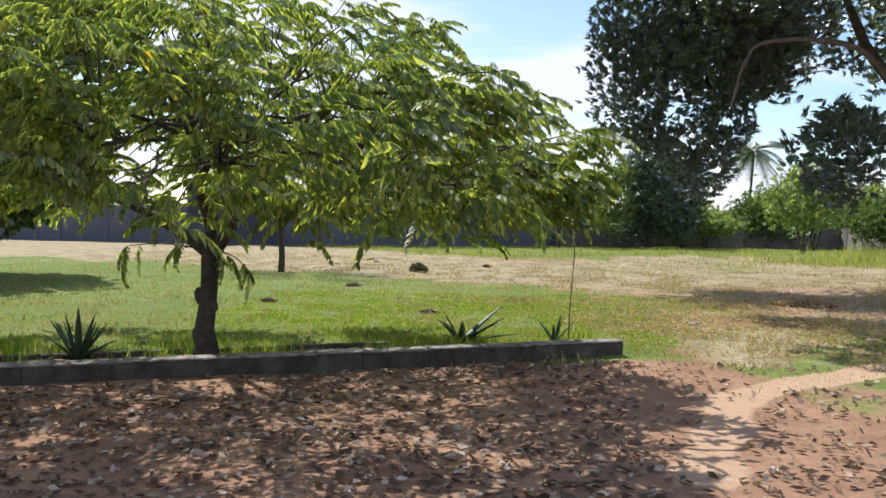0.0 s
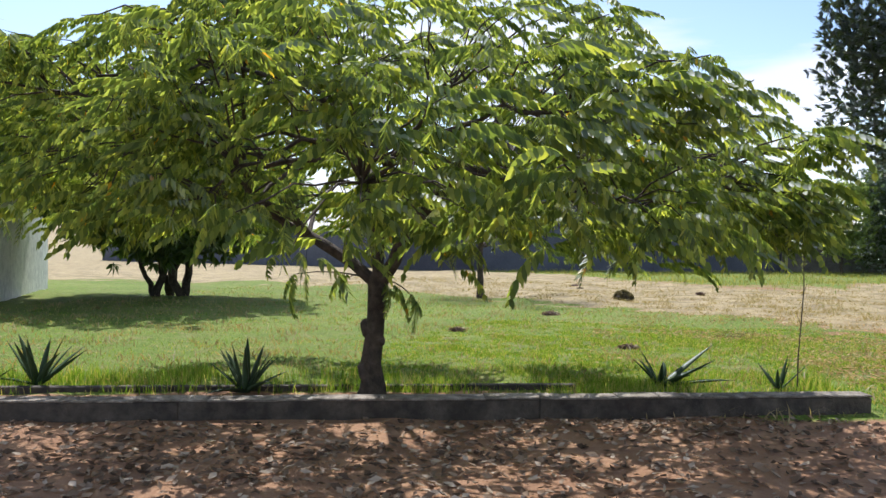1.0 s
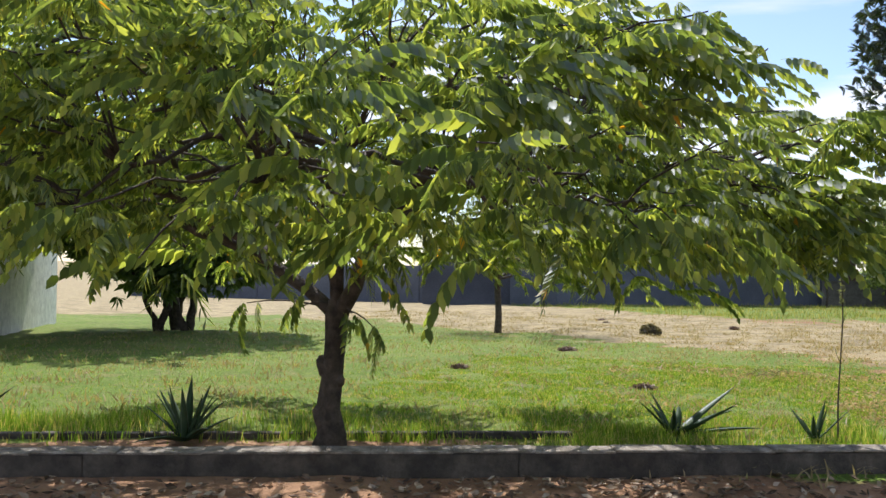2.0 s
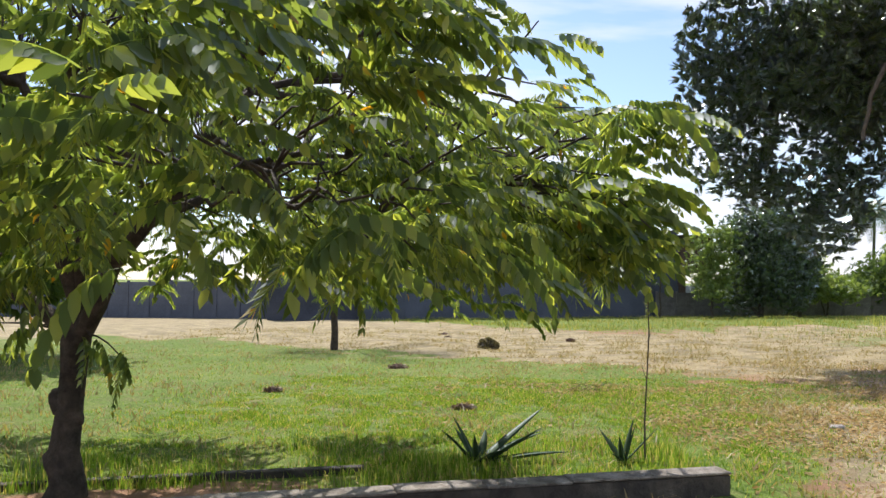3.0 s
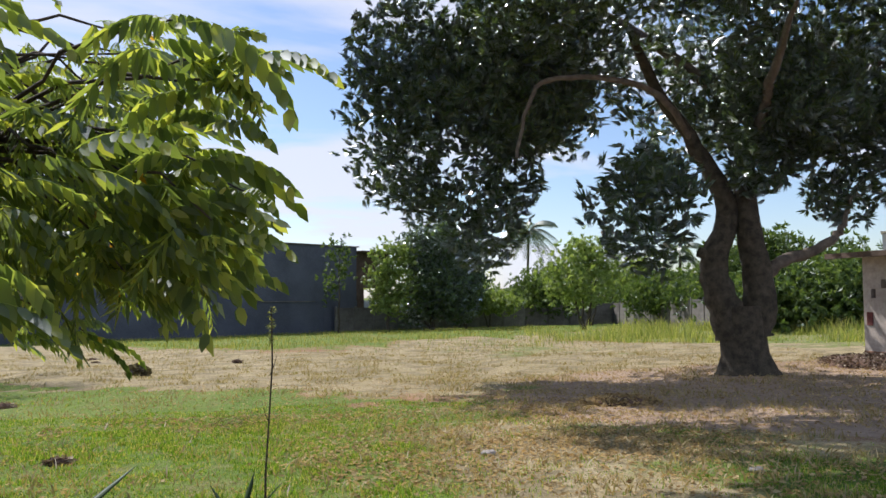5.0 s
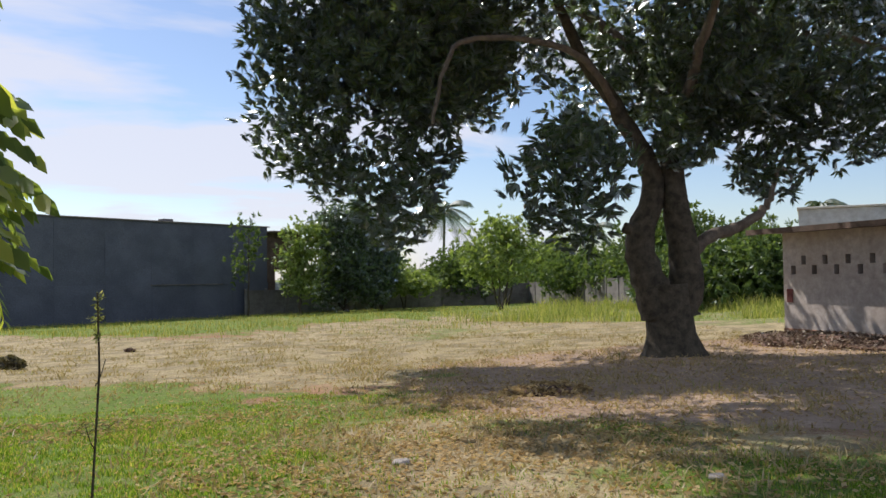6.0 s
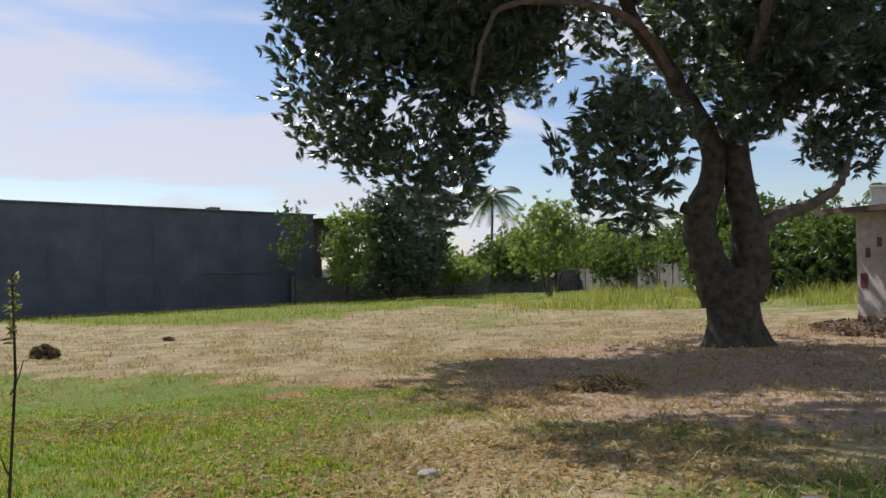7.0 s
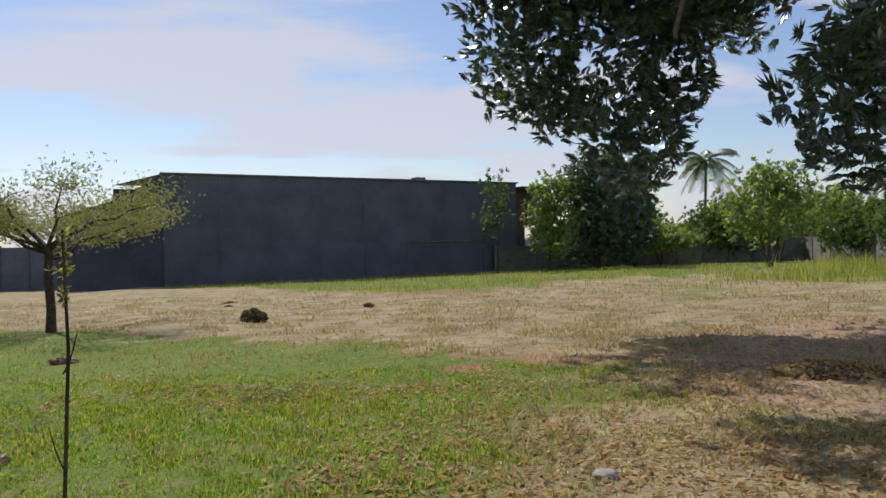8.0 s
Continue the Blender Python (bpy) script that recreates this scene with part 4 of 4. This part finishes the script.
def palm(base, height, crown_r, seed, label):
    tree = thing("palm_tree", base, label, "palm")
    r = np.random.default_rng(seed)
    p = bend((0, 0, -0.2), (0.5, 0, height), 0, 8)
    limb_mesh("trunk", [(p, 0.22, 0.15, 8)], M_BARK2, tree)
    out = []
    for j in range(24):
        a = j * 2.4 + r.normal() * 0.2
        e0 = r.uniform(-0.5, 1.2)
        n = 12
        s = np.linspace(0, 1, n)
        L = crown_r * r.uniform(0.85, 1.1)
        rad = L * (s * math.cos(e0 * 0.7))
        zz = L * (s * math.sin(e0) - 0.72 * s * s)
        pts = np.stack([0.5 + np.cos(a) * rad + 0.5 * s * s, np.sin(a) * rad, height + zz], 1)
        out.append((tube_arrays(pts, np.linspace(0.05, 0.015, n), 3)[0], None))
        side = np.array((-math.sin(a), math.cos(a), 0))
        vs, fs, k = [], [], 0
        for i in range(1, n - 1):
            for q in (0, 0.33, 0.66):
                c = pts[i] * (1 - q) + pts[i + 1] * q
                for sg in (-1, 1):
                    w = 0.085
                    ll = L * 0.24 * math.sin(math.pi * (0.12 + 0.85 * (i + q) / n)) + 0.15
                    t = pts[i + 1] - pts[i]
                    t = t / np.linalg.norm(t)
                    tip = c + side * sg * ll * 0.75 + t * ll * 0.5 + np.array((0, 0, -ll * 0.55))
                    vs += [c - t * w, c + t * w, tip]
                    fs.append((k, k + 1, k + 2))
                    k += 3
        out[-1] = (np.array(vs), np.array(fs))
    part("crown", np_mesh("crown", *join(out), M_PALM), M_PALM, tree)


palm(on(42.6, 111.5), 12.9, 4.8, 2, "tall coconut palm with drooping windblown fronds beyond the wall")
palm(on(95.0, 94.5), 12.5, 3.8, 4, "distant coconut palm above the shed roof")
palm(on(60.5, 101.0), 9.3, 4.0, 6, "coconut palm half hidden behind the mango tree")


# ---- low wall and planting bed ----
def low_wall():
    a, b = Vector((2.32, 9.95)), Vector((-13.5, 9.95 + 0.375 * (-15.82)))
    d = (b - a).normalized()
    ang = math.degrees(math.atan2(d.y, d.x))
    ob = thing("garden_wall", on(a.x, a.y), "low weathered concrete kerb wall edging the planting bed", "wall", kind="structure")
    n, L = 5, (b - a).length
    for i in range(n):
        s0, s1 = i * L / n, (i + 1) * L / n - 0.003
        p = a + d * s0
        z = float(gz(p.x, p.y) - gz(a.x, a.y))
        bm = bmesh.new()
        box(bm, (s0, -0.19, z - 0.25), (s1, 0.0, z + 0.172), 0.012)
        bmesh.ops.subdivide_edges(bm, edges=[e for e in bm.edges if e.calc_length() > 0.6], cuts=9, use_grid_fill=True)
        for v in bm.verts:
            v.co += noise.noise_vector(v.co * 3.1) * 0.012
        bmesh.ops.rotate(bm, cent=(0, 0, 0), matrix=Matrix.Rotation(radians(ang), 3, "Z"), verts=bm.verts)
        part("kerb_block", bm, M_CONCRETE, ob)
    for i in range(26):
        s0, s1 = i * L / 26 + 0.001, (i + 1) * L / 26 - 0.001
        p = a + d * s0
        z = float(gz(p.x, p.y) - gz(a.x, a.y)) + 0.175 + 0.004 * math.sin(i * 2.7)
        # coping strip carries the kerb's bright lit edge in its pale colour
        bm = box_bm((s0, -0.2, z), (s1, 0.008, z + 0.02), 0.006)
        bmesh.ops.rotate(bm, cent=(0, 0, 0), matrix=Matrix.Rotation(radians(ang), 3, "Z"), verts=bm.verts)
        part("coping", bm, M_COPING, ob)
    off = Vector((-d.y, d.x)) * -1
    q = a + off * 1.62 + d * 2.6
    ob2 = thing("rear_edging", on(q.x, q.y), "thin sunken concrete edging behind the planting bed", "edging", kind="structure")
    for i in range(8):
        s0, s1 = i * 1.3, i * 1.3 + 1.28
        p = q + d * s0
        z = float(gz(p.x, p.y) - gz(q.x, q.y))
        bm = box_bm((s0, -0.05, z - 0.1), (s1, 0.05, z + 0.05), 0.008)
        bmesh.ops.rotate(bm, cent=(0, 0, 0), matrix=Matrix.Rotation(radians(ang), 3, "Z"), verts=bm.verts)
        part("edging_block", bm, M_CONCRETE, ob2)


low_wall()


def agave(x, y, n, length, seed, label, flop=0.0):
    ob = thing("agave_plant", on(x, y), label, "plant", "agaves along the low wall")
    r = np.random.default_rng(seed)
    for j in range(n):
        a = j * 2.4 + r.normal() * 0.15
        el = r.uniform(0.35, 1.35) - flop * 0.5
        L = length * r.uniform(0.7, 1.1)
        k = 6
        s = np.linspace(0, 1, k)
        rad = L * s * math.cos(el) + 0.04
        zz = L * s * math.sin(el) - r.uniform(0.0, 0.28) * L * s * s
        w = 0.042 * L / 0.5 * (1 - s) ** 0.7 * (0.7 + 0.9 * s * (1 - s)) + 0.001
        cx_, cy_ = math.cos(a), math.sin(a)
        vs = []
        for i in range(k):
            c = np.array((cx_ * rad[i] + flop * zz[i], cy_ * rad[i], max(zz[i], 0.01) * (1 - 0.4 * flop)))
            sv = np.array((-cy_, cx_, 0)) * w[i]
            vs += [c - sv + (0, 0, w[i] * 0.5), c - (0, 0, w[i] * 0.35), c + sv + (0, 0, w[i] * 0.5), c + (0, 0, w[i] * 0.25)]
        fs = [(i * 4 + q, i * 4 + (q + 1) % 4, i * 4 + 4 + (q + 1) % 4, i * 4 + 4 + q) for i in range(k - 1) for q in range(4)]
        part("leaf", np_mesh("leaf", np.array(vs), fs, M_AGAVE, True), M_AGAVE, ob)


agave(-4.15, 9.1, 18, 0.68, 1, "spiky dark green agave rosette in the planting bed")
agave(-6.6, 8.75, 12, 0.76, 2, "spiky agave with a few broad upright leaves")
agave(-7.1, 8.5, 9, 0.5, 6, "smaller spiky agave beside another")
agave(0.3, 10.95, 12, 0.8, 3, "flopped agave leaning over in the grass", 0.55)
agave(1.62, 11.25, 8, 0.42, 4, "small upright agave at the foot of a flower stalk")


def stalk():
    ob = thing("flower_stalk", on(1.82, 11.15), "thin dry agave flower stalk with a seed head", "plant")
    p = np.array([(0, 0, -0.05), (0.0, 0, 0.4), (0.02, 0, 0.8), (0.04, 0, 1.2), (0.03, 0, 1.62)])
    limb_mesh("stem", [(p, 0.0095, 0.005, 6)], M_BARK2, ob)
    for z, s in ((0.78, -1), (1.12, 1)):
        limb_mesh("bract", [(bend((0.02, 0, z), (0.02 + s * 0.05, 0, z + 0.14), -0.02, 4), 0.004, 0.002, 5)], M_BARK2, ob)
    r = np.random.default_rng(2)
    n = 24
    P = np.stack([0.03 + r.normal(size=n) * 0.014, r.normal(size=n) * 0.014, 1.36 + r.random(n) * 0.26], 1)
    v, f = scatter(*whorl(4, 0.03, 0.012, 3, 0), frames_from(r.normal(size=(n, 3)) + (0, 0, 0.5), r.random(n)), P, np.ones(n))
    part("seed_head", np_mesh("seed_head", v, f, M_ACACIA), M_ACACIA, ob)


stalk()


# ---- buildings ----
def wall_bm(length, height, thick, holes):
    """An upright wall along +x, with real openings (x0, x1, z0, z1)."""
    xs = sorted({0, length, *[h[0] for h in holes], *[h[1] for h in holes]})
    zs = sorted({0, height, *[h[2] for h in holes], *[h[3] for h in holes]})
    bm = bmesh.new()
    for x0, x1 in zip(xs, xs[1:]):
        for z0, z1 in zip(zs, zs[1:]):
            mx, mz = (x0 + x1) / 2, (z0 + z1) / 2
            if not any(h[0] < mx < h[1] and h[2] < mz < h[3] for h in holes):
                box(bm, (x0, 0, z0), (x1, thick, z1))
    bmesh.ops.remove_doubles(bm, verts=bm.verts, dist=0.0005)
    return bm


def shed():
    base = on(18.86, 23.7)
    ob = thing("shed", base, "grey plastered shed with vent holes and a flat overhanging roof", "shed")
    ob.rotation_euler = (0, 0, radians(-90))
    holes = []
    for i in range(14):
        x = 0.28 + i * 0.36
        z = 1.98 if i % 2 else 1.72
        holes.append((x, x + 0.16, z, z + 0.24))
    part("front_wall", wall_bm(6.5, 2.86, 0.18, holes), M_SHED, ob, "grey plaster wall with staggered vent holes")
    part("end_wall", box_bm((0, 0.19, 0), (0.18, 4.2, 2.86), 0), M_SHED, ob)
    part("end_wall", box_bm((6.32, 0.19, 0), (6.5, 4.2, 2.86), 0), M_SHED, ob)
    part("back_wall", box_bm((0, 4.21, 0), (6.5, 4.4, 2.86), 0), M_SHED, ob)
    # added sheet behind the vents; its dark colour is the interior's shade
    part("shade_sheet", box_bm((0.2, 0.6, 0.02), (6.3, 0.64, 2.8), 0), M_DARK, ob)
    part("plinth", box_bm((-0.02, -0.02, -0.2), (6.52, 0.1, 0.24), 0.01), M_REDSTAIN, ob, "red-brown splashed foot of the wall")
    part("roof", box_bm((-0.55, -0.75, 2.88), (7.0, 4.8, 2.96), 0.01), M_TIN, ob, "dark thin roof slab with a wide overhang")
    part("fascia", box_bm((-0.57, -0.78, 2.82), (7.0, -0.755, 2.97), 0.004), M_POST, ob)
    part("hatch", box_bm((0.12, -0.03, 0.95), (0.34, -0.005, 1.32), 0.01), M_RED, ob, "small dark red metal hatch")
    par = thing("parapet_building", on(22.3, 26.5), "pale blue flat parapet of a building behind the shed", "building")
    par.rotation_euler = (0, 0, radians(-46))
    part("wall", box_bm((0, 0, 0), (9, 5, 3.84), 0), M_PALEBLUE, par)
    part("coping", box_bm((-0.05, -0.1, 3.85), (9.1, 5.1, 3.92), 0.01), M_WHITE, par)


shed()


def heap(name, x, y, rx, ry, h, n, label, mat, size, cat, bed=M_EARTH):
    ob = thing(name, on(x, y), label, cat)
    bm = bmesh.new()
    bmesh.ops.create_icosphere(bm, subdivisions=3, radius=1)
    for v in bm.verts:
        v.co *= 1 + 0.3 * noise.noise(v.co * 2.3)
        v.co = Vector((v.co.x * rx, v.co.y * ry, v.co.z * h))
    part("core", bm, bed, ob)
    r = np.random.default_rng(n)
    d = r.normal(size=(n, 3))
    d[:, 2] = abs(d[:, 2])
    d /= np.linalg.norm(d, axis=1)[:, None]
    P = d * np.array((rx, ry, h)) * r.uniform(0.85, 1.2, n)[:, None]
    v, f = scatter(LV, LF, frames_from(r.normal(size=(n, 3)) * (1, 1, 0.5), r.normal(size=n)), P, size * r.uniform(0.5, 1.4, n))
    part("leaves", np_mesh("leaves", v, f, mat), mat, ob)


heap("leaf_heap", 17.5, 20.9, 1.3, 2.2, 0.24, 4200, "swept heap of dry leaves against the shed wall", M_LITTER, 0.095, "leaf heap")
heap("leaf_pile", 7.8, 17.1, 0.62, 0.42, 0.12, 800, "flat pile of brown leaves under the mango tree", M_TAN, 0.1, "leaf pile")
heap("straw_lump", -0.85, 28.9, 0.3, 0.26, 0.26, 400, "dark brown lump of cut weeds on the straw", M_WEED, 0.12, "weed heap", M_BARK2)
for x, y, s in ((-2.3, 21.0, 0.2), (-3.55, 16.4, 0.15), (-3.3, 37.5, 0.22), (-2.9, 35.5, 0.14), (1.9, 33.5, 0.16), (-0.2, 14.6, 0.15)):
    heap("earth_clod", x, y, s, s * 0.7, s * 0.5, 60, "small brown clod of earth and roots in the grass", M_LITTER, 0.08, "clod")


def twigs(x, y):
    ob = thing("twig_bundle", on(x, y), "small tangle of dry grey twigs lying in the grass", "twigs")
    r = np.random.default_rng(8)
    for j in range(22):
        a = r.random() * 6.28
        c = np.array((r.normal() * 0.22, r.normal() * 0.12, 0.03 + r.random() * 0.12))
        e = np.array((math.cos(a), math.sin(a) * 0.6, r.normal() * 0.25)) * r.uniform(0.15, 0.38)
        p = bend(c - e, c + e, r.uniform(0, 0.08), 6)
        p[:, 2] = np.maximum(p[:, 2], 0.01)
        limb_mesh("twig", [(p * (0.6, 0.6, 0.8), 0.004, 0.002, 5)], M_WEED, ob)


twigs(1.62, 16.7)


def stone(x, y, s):
    bm = bmesh.new()
    bmesh.ops.create_icosphere(bm, subdivisions=3, radius=s)
    for v in bm.verts:
        v.co *= 1 + 0.3 * noise.noise(v.co * 6 / s * 0.3)
        v.co.z *= 0.4
    me = bpy.data.meshes.new("pale_stone")
    bm.to_mesh(me)
    bm.free()
    me.materials.append(M_STONE)
    me.shade_smooth()
    ob = new("pale_stone", me)
    ob.location = on(x, y, 0.01)
    tagged(ob, "flat pale stone lying in the dry grass", "stone")


stone(4.33, 13.5, 0.085)
stone(9.6, 12.2, 0.06)
stone(6.4, 11.7, 0.07)


def warehouse():
    """A long low hall hung with dark sheeting."""
    a, b = Vector((-12.9, 62.2)), Vector((13.0, 77.5))
    d = (b - a).normalized()
    L = (b - a).length
    base = on(a.x, a.y, 0)
    ob = thing("dark_hall", base, "long low hall clad in dark blue-black sheeting", "building")
    ob.rotation_euler = (0, 0, math.atan2(d.y, d.x))
    top = 6.05 - base.z
    n = 8
    for i in range(n):
        x0, x1 = i * L / n + 0.004, (i + 1) * L / n - 0.004
        bm = bmesh.new()
        box(bm, (x0, 0, -1.0), (x1, 0.06, 2.75))
        bmesh.ops.subdivide_edges(bm, edges=bm.edges[:], cuts=4, use_grid_fill=True)
        for v in bm.verts:
            v.co.y += 0.05 * noise.noise(v.co * 0.9 + Vector((i, 0, 0)))
        part("lower_sheet", bm, M_NET, ob)
        bm = bmesh.new()
        box(bm, (x0, 0.1, 2.7), (x1, 0.16, top))
        bmesh.ops.subdivide_edges(bm, edges=bm.edges[:], cuts=4, use_grid_fill=True)
        for v in bm.verts:
            v.co.y += 0.06 * noise.noise(v.co * 0.7 + Vector((i * 3, 5, 0)))
        part("upper_sheet", bm, M_NET, ob)
        part("post", box_bm((x0 + 0.03, 0.2, -1.0), (x0 + 0.15, 0.32, top - 0.1), 0.01), M_NET, ob)
    part("eave", box_bm((-0.1, -0.05, top), (L + 0.2, 0.4, top + 0.1), 0.01), M_TIN, ob, "pale metal eave edge")
    part("rail", box_bm((L * 0.62, -0.12, 2.66), (L * 0.84, -0.06, 2.74), 0.005), M_FENCE, ob, "pale horizontal rail")
    bm = bmesh.new()
    vs = [bm.verts.new(p) for p in ((-0.05, 0.05, top), (L, 0.05, top), (L, 16, top + 0.3), (-0.05, 16, top + 0.3))]
    bm.faces.new(vs)
    bmesh.ops.solidify(bm, geom=bm.faces[:], thickness=0.1)
    part("roof", bm, M_TIN, ob)
    bm = bmesh.new()
    vs = [bm.verts.new(p) for p in ((0, 0.1, -1), (0, 0.1, top), (-2.2, 1.5, top - 1.5), (-6, 4.0, top - 2.8), (-6, 4.0, -1))]
    bm.faces.new(vs)
    bmesh.ops.solidify(bm, geom=bm.faces[:], thickness=0.08)
    part("side_lean_to", bm, M_NET, ob)
    part("end_wall", box_bm((L - 0.05, 0.2, -1), (L + 0.05, 16, top - 0.1), 0), M_NET, ob)
    part("back_wall", box_bm((0, 15.9, -1), (L, 16, top), 0), M_NET, ob)
    bay = part("end_bay", wall_bm(4.2, top + 0.55, 0.15, [(1.0, 2.5, 3.0, 4.9)]), M_POST, ob, "brown open bay at the end of the hall")
    bay.location = (L + 0.06, 0.3, -1)
    part("window", box_bm((1.0, 0.06, 3.0), (2.5, 0.1, 3.75), 0), M_PALEBLUE, bay)
    part("mullion", box_bm((1.7, -0.02, 3.0), (1.78, 0.05, 4.9), 0.005), M_WHITE, bay)
    part("bay_roof", box_bm((L + 0.06, -0.7, top - 0.42), (L + 4.6, 6, top - 0.3), 0.01), M_POST, ob, "rusty brown sheet roof")
    part("roof_vent", box_bm((L * 0.69, 1.5, top + 0.1), (L * 0.72, 2.3, top + 0.42), 0.03), M_TIN, ob)


warehouse()


def white_building():
    a, b = Vector((-12.6, 11.9)), Vector((-22.2, 26.6))
    d = (b - a).normalized()
    L = (b - a).length
    ob = thing("white_building", on(a.x, a.y), "tall plain white-washed building with a dark roof edge", "building")
    ob.rotation_euler = (0, 0, math.atan2(d.y, d.x))
    H = 6.6
    part("wall", box_bm((0, 0, -0.8), (L, 0.25, H), 0.02), M_WHITE, ob, "white-washed plaster wall")
    part("end_wall", box_bm((L - 0.25, 0.26, -0.8), (L, 9, H), 0), M_WHITE, ob)
    part("end_wall", box_bm((0, 0.26, -0.8), (0.25, 9, H), 0), M_WHITE, ob)
    part("back_wall", box_bm((0, 9.01, -0.8), (L, 9.25, H), 0), M_WHITE, ob)
    bm = bmesh.new()
    vs = [bm.verts.new(p) for p in ((-0.4, -0.8, H - 0.1), (L + 0.4, -0.8, H - 0.1), (L + 0.4, 4.6, H + 1.3), (-0.4, 4.6, H + 1.3), (-0.4, 9.7, H - 0.1), (L + 0.4, 9.7, H - 0.1))]
    bm.faces.new(vs[:4])
    bm.faces.new((vs[3], vs[2], vs[5], vs[4]))
    bmesh.ops.solidify(bm, geom=bm.faces[:], thickness=0.12)
    part("roof", bm, M_TIN, ob, "dark sheet roof")


white_building()


def boundary_wall(pts, height, label, mat=M_FENCE):
    ob = thing("boundary_wall", on(*pts[0]), label, "wall", kind="structure")
    o = ob.location
    panel = box_bm((0.08, -0.03, -0.5), (2.42, 0.03, height - 0.08), 0.01)
    pm = bpy.data.meshes.new("panel")
    panel.to_mesh(pm)
    panel.free()
    pm.materials.append(mat)
    bm = box_bm((-0.09, -0.09, -0.6), (0.09, 0.09, height + 0.06), 0.015)
    qm = bpy.data.meshes.new("post")
    bm.to_mesh(qm)
    bm.free()
    qm.materials.append(mat)
    for p, q in zip(pts, pts[1:]):
        p, q = Vector(p), Vector(q)
        d = (q - p).normalized()
        n = max(1, round((q - p).length / 2.5))
        st = (q - p).length / n
        for i in range(n):
            c = p + d * st * i
            m = Matrix.Translation(on(c.x, c.y) - o) @ Matrix.Rotation(math.atan2(d.y, d.x), 4, "Z")
            w = part("post", qm, M_FENCE, ob)
            w.matrix_local = m
            w = part("panel", pm, M_FENCE, ob)
            w.matrix_local = m @ Matrix.Diagonal((st / 2.5, 1, 1, 1))


boundary_wall([(10.8, 75.4), (14.5, 77.2), (26, 81), (40, 80), (37.5, 68), (34.3, 55), (31.5, 44)], 2.2, "grey precast concrete boundary wall with posts and panels")
boundary_wall([(-60, 78), (-17.5, 66.5)], 3.3, "dark far boundary wall beside the hall", M_NET)
